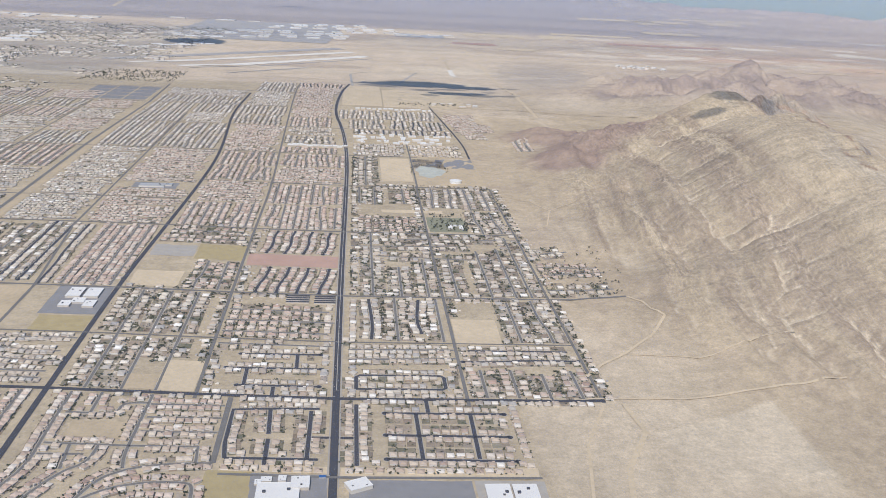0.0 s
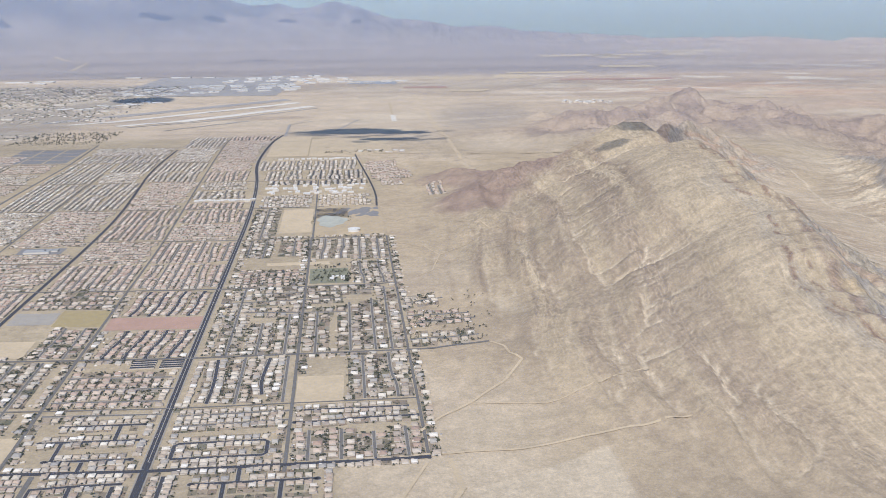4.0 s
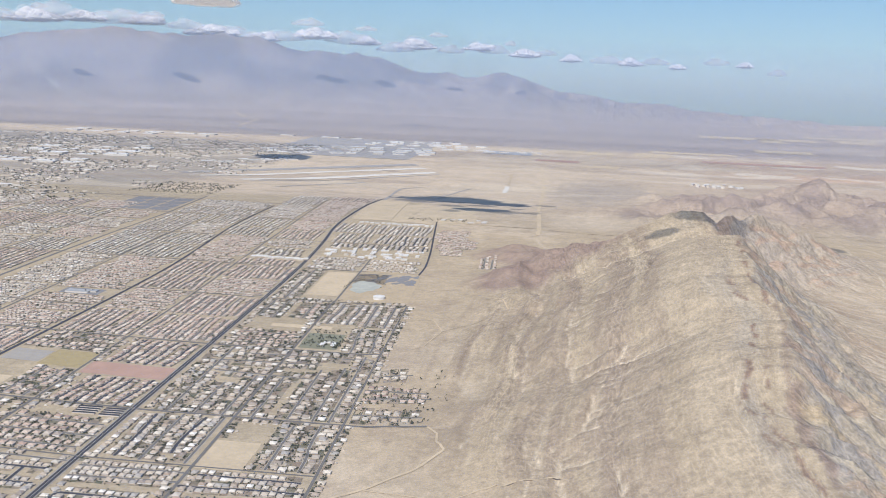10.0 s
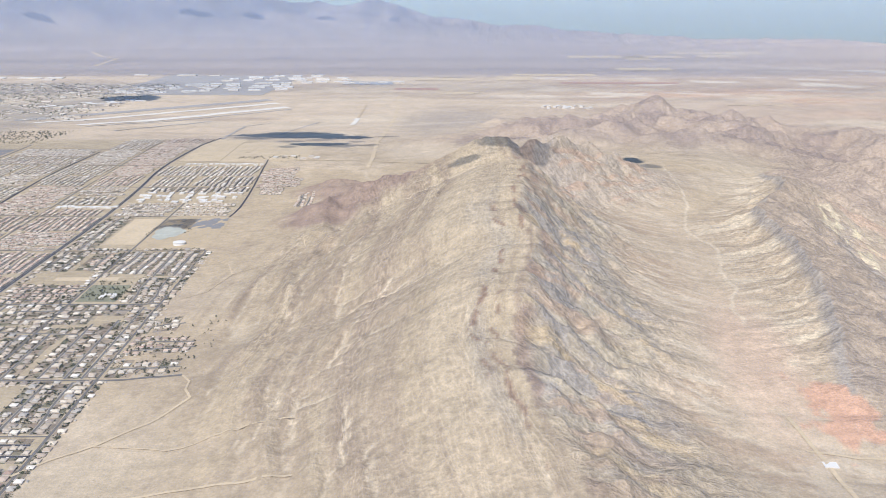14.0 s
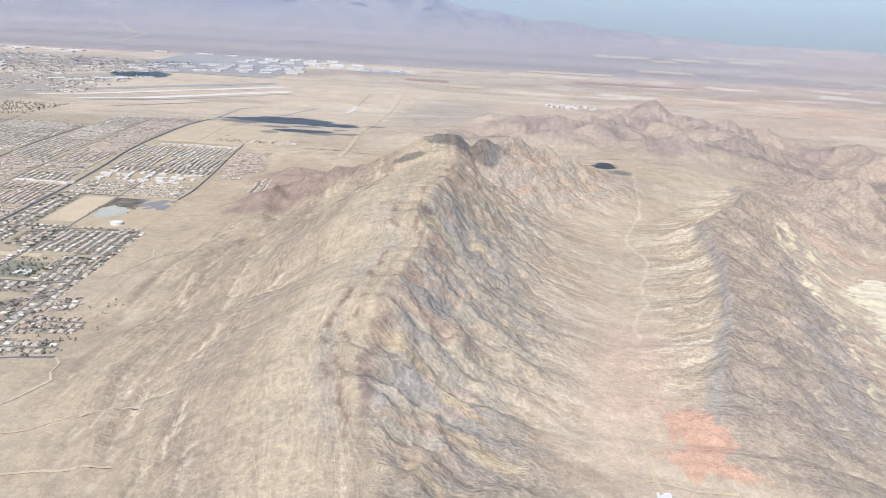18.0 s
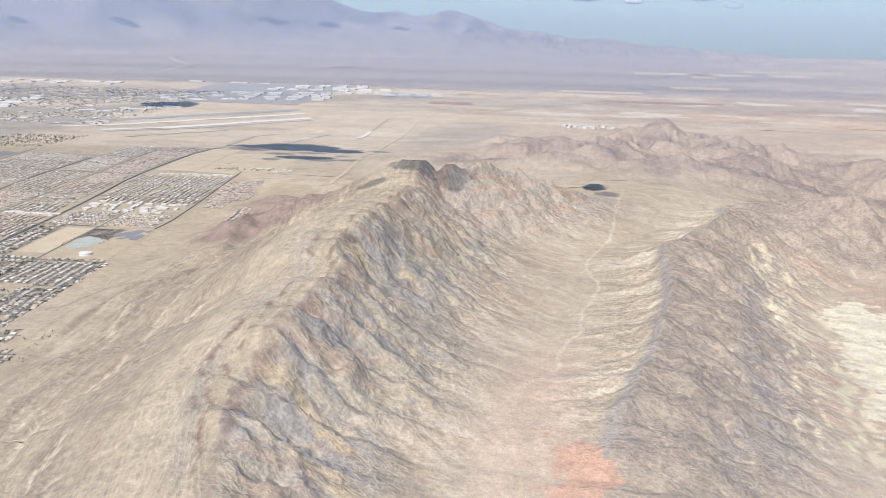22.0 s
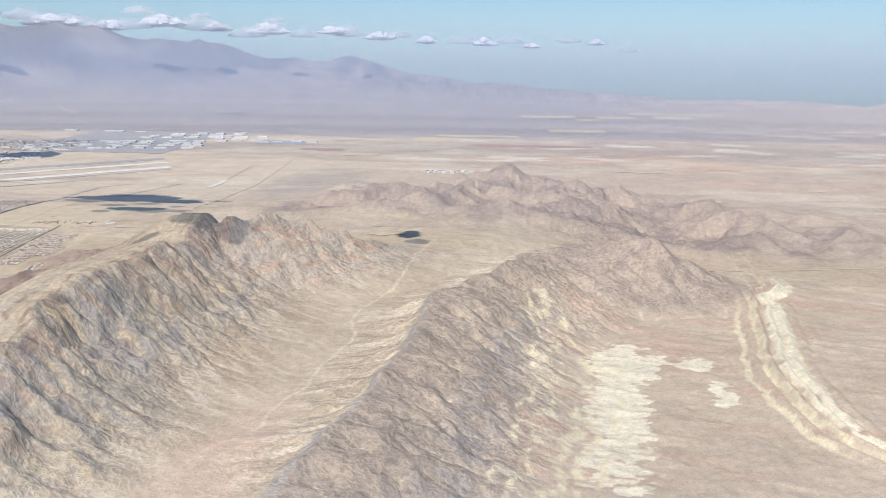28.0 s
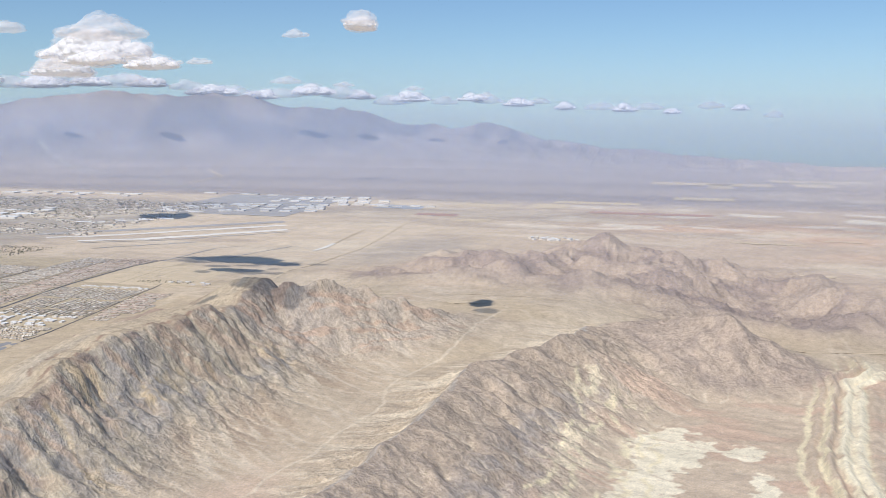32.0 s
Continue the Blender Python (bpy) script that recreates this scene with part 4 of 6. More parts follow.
# ---- added see-through sheets that paint haze across the valley ----
def haze_sheet(y, half, base_z, peak_z, top_z, strength, name):
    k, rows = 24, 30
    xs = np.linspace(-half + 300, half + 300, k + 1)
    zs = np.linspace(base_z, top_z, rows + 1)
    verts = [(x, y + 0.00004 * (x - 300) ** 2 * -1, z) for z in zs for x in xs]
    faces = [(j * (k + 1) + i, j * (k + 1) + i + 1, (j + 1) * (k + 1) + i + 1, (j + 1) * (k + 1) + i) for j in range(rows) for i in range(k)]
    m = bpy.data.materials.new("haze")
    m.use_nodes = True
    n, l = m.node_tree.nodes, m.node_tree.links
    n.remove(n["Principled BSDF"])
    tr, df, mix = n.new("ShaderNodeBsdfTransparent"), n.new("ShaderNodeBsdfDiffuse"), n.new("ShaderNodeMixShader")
    # bluish diffuse colour imitates hazy air; its share changes with height
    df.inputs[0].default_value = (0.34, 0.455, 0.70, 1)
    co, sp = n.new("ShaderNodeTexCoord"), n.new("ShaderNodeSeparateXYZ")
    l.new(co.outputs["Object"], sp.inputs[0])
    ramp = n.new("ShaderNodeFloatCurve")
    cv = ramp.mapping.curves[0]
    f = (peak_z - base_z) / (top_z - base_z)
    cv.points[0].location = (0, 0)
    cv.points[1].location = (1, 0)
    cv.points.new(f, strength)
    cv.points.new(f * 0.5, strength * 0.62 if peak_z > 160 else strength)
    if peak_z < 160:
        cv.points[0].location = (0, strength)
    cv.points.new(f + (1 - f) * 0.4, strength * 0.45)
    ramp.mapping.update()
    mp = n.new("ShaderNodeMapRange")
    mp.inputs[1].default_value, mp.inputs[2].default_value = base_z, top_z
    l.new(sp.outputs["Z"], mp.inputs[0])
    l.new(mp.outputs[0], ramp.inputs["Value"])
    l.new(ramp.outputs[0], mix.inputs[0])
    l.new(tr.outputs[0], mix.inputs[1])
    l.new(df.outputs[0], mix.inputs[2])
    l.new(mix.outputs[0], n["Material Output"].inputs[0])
    return tagged(raw(name, verts, faces, m), "see-through bluish sheet added to imitate haze", "haze", kind="stuff")


haze_sheet(1135, 1500, 6, 200, 330, 0.12, "haze")
haze_sheet(2070, 2700, 8, 235, 430, 0.19, "haze")
haze_sheet(2550, 3000, 20, 255, 470, 0.18, "haze")
haze_sheet(3050, 3300, 30, 275, 500, 0.14, "haze")
# near sheet, added before all the land to lift its dark tones
haze_sheet(235, 900, -30, 150, 240, 0.045, "haze")


# ---- roads of the town ----
def refine(line, size):
    """The line with points no further apart than size."""
    out = []
    for (a, b), (c, d) in zip(line, line[1:]):
        k = max(1, int(math.hypot(c - a, d - b) / size))
        out += [(a + (c - a) * i / k, b + (d - b) * i / k) for i in range(k)]
    return np.array(out + [line[-1]], float)


def rounded(line, turns=2):
    """Corners cut into bends."""
    for _ in range(turns):
        out = [line[0]]
        for (a, b), (c, d) in zip(line, line[1:]):
            out += [(a * 0.75 + c * 0.25, b * 0.75 + d * 0.25), (a * 0.25 + c * 0.75, b * 0.25 + d * 0.75)]
        line = out + [line[-1]]
    return line


MAIN = rounded([(-1.6, -90), (-2.5, 150), (-1.7, 350), (-1.8, 494), (-8, 634), (-20, 743), (-17, 880), (-4, 1023)])
SECOND = rounded([(-131.5, -75), (-132, 130), (-128, 246), (-124, 364), (-123, 470), (-129, 575), (-140, 711), (-136, 870)])
AVENUES = []
for line, w, m, lab in [(MAIN, 3.3, M_ASPHALT, "wide dark asphalt avenue with a pale median"), (SECOND, 2.8, M_ASPHALT, "dark asphalt avenue between housing blocks"),
                        ([(-254, -70), (-255, 505), (-249, 767), (-254, 925)], 3.0, M_OLDROAD, "worn grey avenue beside a drainage channel"), ([(58, -2), (58, 392)], 1.8, M_OLDROAD, "grey collector street"), ([(59, 384), (59, 507), (58, 640)], 1.6, M_OLDROAD, "grey collector street"),
                        (rounded([(117, 500), (119, 568), (104, 766), (101, 812)]), 2.0, M_ASPHALT, "dark street beside tiled houses"), ([(121, 2), (121, 387)], 1.6, M_OLDROAD, "grey street along the edge of the desert"), (rounded([(-65, 0), (-65.5, 130), (-65, 256), (-64, 376), (-70, 588), (-77, 860), (-77, 1000)]), 1.8, M_OLDROAD, "grey collector street"),
                        ([(-49, -53), (-49, 2)], 2.4, M_OLDROAD, "wide grey collector street"), ([(-179, -62), (-179, 130), (-191, 250), (-191, 700)], 1.7, M_OLDROAD, "grey collector street"),
                        ([(-317, 100), (-317, 740)], 1.6, M_OLDROAD, "grey collector street"), ([(-380, -60), (-380, 740)], 2.4, M_OLDROAD, "worn grey avenue"), ([(-520, 100), (-520, 880)], 2.4, M_OLDROAD, "worn grey avenue"), ([(-660, 200), (-660, 980)], 2.4, M_OLDROAD, "worn grey avenue")]:
    AVENUES.append((line, w))
    drape("road", line, w, m, lab)
for v, u0, u1, w, m, lab in [(4, -700, 122, 2.6, M_ASPHALT, "dark asphalt cross street"), (131, -700, 168, 2.0, M_OLDROAD, "worn grey cross street"), (256, -700, 122, 2.2, M_OLDROAD, "worn grey cross street"),
                             (388, -128, 122, 1.7, M_OLDROAD, "worn grey cross street"), (505, -760, 66, 1.9, M_OLDROAD, "worn grey cross street"), (640, -760, 110, 1.8, M_OLDROAD, "worn grey cross street"),
                             (-60.5, -46, 80, 1.6, M_OLDROAD, "grey street beside a dirt strip"), (770, -760, -20, 2.0, M_OLDROAD, "worn grey cross street"), (890, -760, -20, 2.0, M_OLDROAD, "worn grey cross street"), (66, -254, -1, 1.3, M_OLDROAD, "narrow grey cross street"), (66, 1, 121, 1.2, M_OLDROAD, "narrow grey cross street"), (325, -400, -130, 1.5, M_OLDROAD, "grey cross street")]:
    line = [(u0, v), (u1, v)]
    AVENUES.append((line, w))
    drape("road", refine(line, 40), w, m, lab, lift=0.19)


def main_bend(v):
    """How far the avenue swings off its straight line."""
    p = np.array(MAIN)
    return float(np.interp(v, p[:, 1], p[:, 0])) + 2.5


# ---- housing: streets with their lots ----
rng = random.Random(11)
HOMES, TREES, STREETS, YARDS, WANTED = [], [], [], [], []
#        frontage, between streets, street width, empty lots, size
STYLE = {"dense": (3.3, 10.6, 1.25, 0.03, 0.76), "mid": (3.9, 13.5, 1.5, 0.06, 0.84), "half": (5.6, 16.5, 1.3, 0.2, 0.98), "sparse": (7.2, 20, 1.25, 0.28, 1.08)}


def street(line, style, dark=False, ends=False, red=False, deep=None, bare=False):
    """A street; the lots along both its sides are laid out once all streets are known."""
    STREETS.append((list(line), STYLE[style][2] + (0.25 if dark else 0), dark, ends))
    if not bare:
        WANTED.append((list(line), style, red, deep or STYLE[style][1] / 2))


def block(u0, u1, v0, v1, style, along_u=None, red=None, dark=None):
    """Straight parallel streets that fill a rectangle."""
    if along_u is None:
        along_u = rng.random() < 0.5
    spacing = STYLE[style][1]
    a0, a1, b0, b1 = (u0, u1, v0, v1) if along_u else (v0, v1, u0, u1)
    n = max(1, round((b1 - b0) / spacing))
    real = (b1 - b0) / n
    if dark is None:
        dark = rng.random() < 0.3 and style in ("dense", "mid")
    if red is None:
        red = rng.random() < (0.6 if style == "dense" else 0.25)
    for i in range(n):
        b = b0 + real * (i + 0.5)
        p0, p1 = a0 + rng.choice((0.3, 0.3, 4)), a1 - rng.choice((0.3, 0.3, 4))
        bow = rng.choice((0, 0, 0, 2.2, -2.2)) if style != "sparse" else 0
        line = [(p0, b), (p0 * 0.7 + p1 * 0.3, b), (p0 * 0.5 + p1 * 0.5, b + bow), (p1, b + bow)]
        line = rounded(line, 1) if bow else [(p0, b), (p1, b)]
        street(line if along_u else [(q, p) for p, q in line], style, dark, dark and rng.random() < 0.5, red, real / 2)


# the four blocks round the near crossing
for line in ([(-46.3, -38), (-46.5, -9), (-31, -7.3), (-9, -6)], [(-30.4, -8), (-29.4, -29)], [(-29.2, -33), (-29, -53)], [(-12.5, -8), (-12.6, -48)], [(-45, -49), (-29, -48.4), (-8, -48)]):
    street(line, "mid", True)
street([(-46.3, -38), (-45, -49)], "mid", True)
street([(-11.4, -31), (6, -30.5)], "mid", True, bare=True)
street([(7.1, -1), (7.3, -52)], "mid", True)
for line in ([(19.6, -9), (72.5, -9.1)], [(19.6, -28), (72.1, -29)], [(19.5, -47), (72.5, -48.2)]):
    street(line, "mid", True, True, deep=9)
for line in ([(33.3, -8.7), (34, -46.6)], [(38.7, 3), (38.9, -8)], [(57.5, -9.4), (57.1, -46.5)], [(-45.2, 31.6), (-45, 14.8)], [(-22, 48.8), (-21.7, 34)], [(-31.2, 13.5), (-31, 4)]):
    street(line, "mid", True, bare=True)
street([(7, 14), (7, 26.5), (8.7, 28.2), (30, 28.2), (47.3, 28.2), (49, 26.5), (49, 15.7), (47.3, 14), (30, 14), (7, 14)], "mid", True)
street([(3, 45.5), (57, 48)], "mid")
street([(3, 57), (57, 58)], "mid")
for line in ([(-55.3, 32.2), (-9.7, 33.6)], [(-48, 14.4), (-10.2, 15.3)], [(-50, 48.1), (-10.3, 49.7)]):
    street(line, "mid", True, True)
street([(-63, 60), (-5, 60)], "half")
# winding streets of red-roofed houses
for line in (rounded([(-98, -92), (-91, -68), (-82, -60), (-71, -55.5), (-57, -53.5), (-49, -53)]), rounded([(-117, -92), (-113, -80), (-105, -63), (-97, -56), (-96, -43)]), rounded([(-130, -92), (-123.6, -74), (-119, -59), (-119.8, -34), (-119.7, 2)]),
             rounded([(-82.6, -59), (-84.2, -50), (-84.2, -36), (-83.7, 2)]), [(-118, -42.5), (-84, -42.3), (-56.6, -41), (-55.6, -53)], [(-82, -30.5), (-50.5, -29.4)], [(-82, -18.6), (-50.5, -17.2)], [(-82.7, -7), (-50.5, -6)],
             rounded([(-117, -17), (-106, -17), (-95, -16), (-95, -7), (-84, -6)]), [(-106.5, -17), (-106.3, 2)], rounded([(-106, -61), (-107.5, -43)]), rounded([(-100, -92), (-92, -78), (-77, -68.5), (-57, -66.5), (-53.5, -70), (-53.5, -92)]), [(-142, -90), (-142, 2)], [(-154, -90), (-154, 2)], [(-166, -90), (-166, 2)],
             [(-90, -80), (-57, -79)], [(-118, -51), (-100, -50)]):
    street(line, "dense", red=True, deep=5.4)
# quarter-acre lots on straight grey streets
for u in (-115.5, -99, -83.5):
    street([(u, 6), (u, 129)], "half", deep=8)
block(-177, -133.5, 6, 62, "dense", True, False, False)
block(-250, -181, 6, 62, "half", False)
block(-250, -202, 68, 128, "half", False)
block(-63.5, -4, 68, 113, "half", True)
for u, v0, v1 in ((17, 132, 256), (34, 132, 184), (50, 132, 200), (67.5, 132, 201), (88, 133, 219), (102.5, 133, 226), (112, 133, 250)):
    street([(u, v0), (u, v1)], "sparse" if u > 60 else "half", deep=8)
for line in ([(20, 205), (85, 200)], [(3, 225), (86, 228)], [(22, 242), (116, 244)]):
    street(line, "sparse")
street(rounded([(15, 70), (16, 90), (14, 127)]), "mid", True)
street(rounded([(42, 78), (40, 95), (43, 127)]), "mid", True)
for u in (29, 53):
    street([(u, 68), (u, 129)], "half")
block(86, 120, 68, 129, "half", False)
block(60, 120, 6, 36, "half", False)
block(60, 120, 38, 64, "mid", True, False, True)
for u in (-52, -40, -28, -15):
    street(rounded([(u, 133), (u + 1, 146), (u + 4, 160), (u + 5, 176)]), "mid", True, True, True, 6)
    street(rounded([(u, 204), (u + 3, 222), (u + 2, 238), (u + 4, 252)]), "mid", True, True, True, 6)
block(-96, -67, 133, 184, "half", False)
block(-126, -67, 218, 254, "half", True)
for k in range(3):
    block(-250 + 40 * k, -212 + 40 * k, 133, 254, ("half", "mid", "dense")[k], False, k == 2)
block(3, 57, 258, 300, "half", True)
block(3, 28, 330, 386, "half", False)
block(33, 57, 330, 386, "half", False)
block(60, 120, 320, 386, "mid", False, False, False)
block(92, 120, 258, 318, "half", False)
block(3, 27, 390, 503, "half", False)
block(3, 57, 508, 560, "mid", True, False, False)
block(60, 114, 508, 560, "mid", True, False, False)
block(3, 57, 612, 640, "mid", False, False, True)
block(60, 112, 612, 640, "mid", False, False, True)
block(-2, 40, 643, 700, "dense", False, False, False)
block(44, 108, 643, 700, "dense", False, False, True)
block(-14, 100, 704, 768, "dense", False, False, False)
# large estates between the avenues
for u0, u1, v0, v1, red, style in [(-122, -67, 258, 386, True, "dense"), (-63, -4, 258, 386, True, "dense"), (-121, -67, 390, 503, True, "dense"), (-64, -4, 390, 503, True, "dense"), (-126, -72, 507, 638, True, "dense"), (-68, -12, 507, 535, True, "dense"), (-68, -14, 552, 638, False, "mid"),
                                  (-136, -78, 642, 768, False, "dense"), (-72, -22, 642, 768, True, "dense"), (-132, -79, 772, 888, False, "dense"), (-75, -22, 772, 888, True, "dense"), (-132, -79, 892, 1000, False, "dense"), (-75, -12, 892, 1010, True, "dense"), (-188, -128, 258, 324, True, "dense"), (-188, -128, 327, 352, True, "dense"), (-188, -128, 374, 503, True, "dense"),
                                  (-188, -132, 507, 638, False, "dense"), (-188, -142, 642, 768, False, "dense"), (-245, -192, 258, 503, False, "dense"), (-245, -192, 507, 768, False, "dense"), (-243, -140, 772, 888, False, "dense")]:
    mid = (v0 + v1) / 2
    parts = [(v0, v1)] if v1 - v0 < 75 else [(v0, mid - 1), (mid + 1, v1)]
    for a, b in parts:
        block(u0, u1, a, b, style, None, red, rng.random() < 0.15)
for u0, u1 in ((-315, -262), (-378, -319), (-448, -383), (-517, -452), (-588, -523), (-657, -592), (-757, -663)):
    for v0, v1 in ((6, 64), (68, 129), (133, 254), (258, 323), (327, 410), (414, 503), (507, 570), (574, 638), (642, 705), (709, 768), (772, 836)):
        if u1 > -262 and v0 > 760 or u0 < -520 and v0 < 100 or u0 > -350 and v0 > 770:
            continue
        block(u0, u1, v0, v1, rng.choice(("dense", "mid", "mid")), None, rng.random() < 0.3, False)
# homes at the foot of the mountain
block(123, 168, 134, 157, "half", True)
block(123, 166, 163, 192, "half", True)
block(123, 150, 198, 222, "half", True)
block(122, 150, 600, 636, "dense", True, True, False)
block(116, 163, 638, 690, "dense", True, True, False)
block(109, 150, 692, 752, "dense", True, True, False)
block(172, 188, 535, 585, "dense", False, True)

for line, style in ([(-5, v) for v in (-50, 120)], "mid"), ([(2, v) for v in (-50, 129)], "mid"), ([(2, v) for v in (133, 500)], "half"), ([(-128, v) for v in (6, 128)], "half"), ([(u, 131) for u in (-128, 120)], "half"), ([(u, 256) for u in (-128, 120)], "half"), ([(u, 4) for u in (-128, 118)], "mid"), ([(u, 66) for u in (-64, 120)], "half"), ([(u, -53) for u in (-46, 76)], "mid"), ([(74, v) for v in (-54, 2)], "mid"), ([(121, v) for v in (4, 387)], "half"), ([(58, v) for v in (4, 387)], "half"), ([(u, 388) for u in (0, 120)], "half"), ([(-65, v) for v in (6, 250)], "half"):
    WANTED.append((line, style, False, 5))

KEEP_FREE = [(-99, -66, 5, 38), (-164, -133, 66, 130), (-200, -180, 75, 128), (-62.5, -5, 179, 201), (-126, -66, 186, 216), (-127, -98, 135.5, 162), (59.5, 84, 64, 99), (29, 57, 408, 497), (60, 90, 258, 317), (-176, -140, 354, 372), (-112, -88, -37, -24), (-35, -4, 114, 131), (-252, -246, -60, 930)]
CELL = {}


def taken(u, v, gap):
    i, j = int(u // 6), int(v // 6)
    return any(abs(u - a) < gap * 0.95 and abs(v - b) < gap for di in (-1, 0, 1) for dj in (-1, 0, 1) for a, b in CELL.get((i + di, j + dj), ()))


PAVED = [(refine(line, 1.6), w) for line, w, _, _ in STREETS] + [(refine(line, 1.6), w) for line, w in AVENUES]
NEAR_PAVED = {}
for pts, w in PAVED:
    for a, b in pts:
        NEAR_PAVED.setdefault((int(a // 5), int(b // 5)), []).append((a, b, w / 2))


def on_road(u, v, gap):
    i, j = int(u // 5), int(v // 5)
    return any((u - a) ** 2 + (v - b) ** 2 < (w + gap) ** 2 for di in (-1, 0, 1) for dj in (-1, 0, 1) for a, b, w in NEAR_PAVED.get((i + di, j + dj), ()))


for line, style, red, deep in WANTED:
    front, _, lane, empty, size = STYLE[style]
    p = refine(line, 0.5)
    run = np.concatenate(([0], np.cumsum(np.linalg.norm(np.diff(p, axis=0), axis=1))))
    for side in (-1, 1):
        at = front * rng.uniform(0.45, 0.7)
        while at < run[-1] - front * 0.3:
            c = np.array((np.interp(at, run, p[:, 0]), np.interp(at, run, p[:, 1])))
            e = np.array((np.interp(at + 0.6, run, p[:, 0]), np.interp(at + 0.6, run, p[:, 1]))) - np.array((np.interp(at - 0.6, run, p[:, 0]), np.interp(at - 0.6, run, p[:, 1])))
            e = e / (np.linalg.norm(e) + 1e-9)
            nrm = np.array((-e[1], e[0])) * side
            hw, hd = size * rng.uniform(3.1, 4.0), size * rng.uniform(2.9, 3.9)
            off = lane / 2 + 0.9 + hd / 2 + rng.uniform(0, 0.35 if style in ("dense", "mid") else 1.6)
            h = c + nrm * off + e * rng.uniform(-0.25, 0.25)
            at += front * rng.uniform(0.95, 1.08)
            if any(a < h[0] < b and q < h[1] < r for a, b, q, r in KEEP_FREE) or on_road(h[0], h[1], hd * 0.45 + 0.4) or taken(h[0], h[1], min(front, 4.2) * 0.8):
                continue
            CELL.setdefault((int(h[0] // 6), int(h[1] // 6)), []).append((h[0], h[1]))
            f, b = c + nrm * (lane / 2 + 0.4), c + nrm * (deep - 0.1)
            YARDS.append((f - e * front * 0.48, f + e * front * 0.48, b + e * front * 0.48, b - e * front * 0.48))
            turn = math.degrees(math.atan2(e[1], e[0])) + (0 if side > 0 else 180)
            if rng.random() > empty:
                HOMES.append((h[0], h[1], turn, hw, hd, rng.uniform(0.55, 0.72) * (1.5 if rng.random() < 0.3 else 1), red))
                if style in ("half", "sparse") and rng.random() < 0.6:
                    q = h + nrm * rng.uniform(2.6, 4) + e * rng.uniform(-1.5, 1.5)
                    if not on_road(q[0], q[1], 0.8):
                        HOMES.append((q[0], q[1], turn, rng.uniform(0.8, 1.6), rng.uniform(0.7, 1.3), 0.4, False))
            for _ in range(rng.choice((2, 2, 3, 4) if p[0][1] < 240 else (2, 3, 3, 4)) if style == "dense" else rng.choice((2, 3, 4)) if style == "mid" else rng.choice((4, 5, 7, 9))):
                q = c + nrm * rng.uniform(lane / 2 + 0.6, deep + 0.3) + e * rng.uniform(-0.5, 0.5) * front
                if not on_road(q[0], q[1], 0.3):
                    TREES.append((q[0], q[1], rng.choice((rng.uniform(0.3, 0.55), rng.uniform(0.5, 0.95))) * (1.3 if style in ("half", "sparse") else 1)))


def town_z(us, vs):
    x, y = town_xy(us, vs)
    return x, y, land(x, y)


def yard_mesh():
    """Each lot's ground: gravel, dirt, concrete or dry lawn."""
    us, vs, faces = [], [], []
    for quad in YARDS:
        o, q = len(us), rng.uniform(0.42, 0.6)
        (a, b, c, d) = [np.array(k) for k in quad]
        m, k = a + (d - a) * q, b + (c - b) * q
        for p in (a, b, k, m, m, k, c, d):
            us.append(p[0])
            vs.append(p[1])
        flip = (b[0] - a[0]) * (d[1] - a[1]) - (b[1] - a[1]) * (d[0] - a[0]) > 0
        for k in (0, 4):
            f = (o + k, o + k + 1, o + k + 2, o + k + 3)
            faces.append(f if flip else f[::-1])
    x, y, z = town_z(us, vs)
    tagged(raw("yards", np.stack((x, y, z + 0.04), -1), faces, M_YARD), "house yards of gravel, dirt, concrete and dry lawn", "yards", kind="stuff")


yard_mesh()


def lanes_mesh(dark):
    """Street surfaces and the pale kerbs beside them, for all streets of one age."""
    rows = [r for r in STREETS if r[2] == dark]
    for extra, lift, name, mat, lab, cat in ((0.32, 0.07, "kerbs", M_CONCRETE, "pale concrete kerbs and sidewalks along the streets", "kerb"),
                                             (0.0, 0.11, "local_streets", M_ASPHALT if dark else M_OLDROAD, "narrow %s residential streets" % ("fresh dark asphalt" if dark else "worn grey asphalt"), "street")):
        us, vs, faces = [], [], []
        for line, w, _, ends in rows:
            p = refine(line, 12)
            t = np.gradient(p, axis=0)
            t /= np.linalg.norm(t, axis=1)[:, None] + 1e-9
            nrm = np.stack((-t[:, 1], t[:, 0]), -1) * (w / 2 + extra)
            o, k = len(us), len(p)
            for q in (p - nrm, p + nrm):
                us += q[:, 0].tolist()
                vs += q[:, 1].tolist()
            faces += [(o + i, o + i + 1, o + k + i + 1, o + k + i) for i in range(k - 1)]
            for e in ((p[0], p[-1]) if ends else ()):
                o = len(us)
                for i in range(12):
                    a = i / 12 * 2 * math.pi
                    us.append(e[0] + (w * 0.8 + extra) * math.cos(a))
                    vs.append(e[1] + (w * 0.8 + extra) * math.sin(a))
                faces.append(tuple(range(o, o + 12)))
        x, y, z = town_z(us, vs)
        tagged(raw(name, np.stack((x, y, z + lift), -1), faces, mat), lab, cat, kind="structure")


lanes_mesh(True)
lanes_mesh(False)


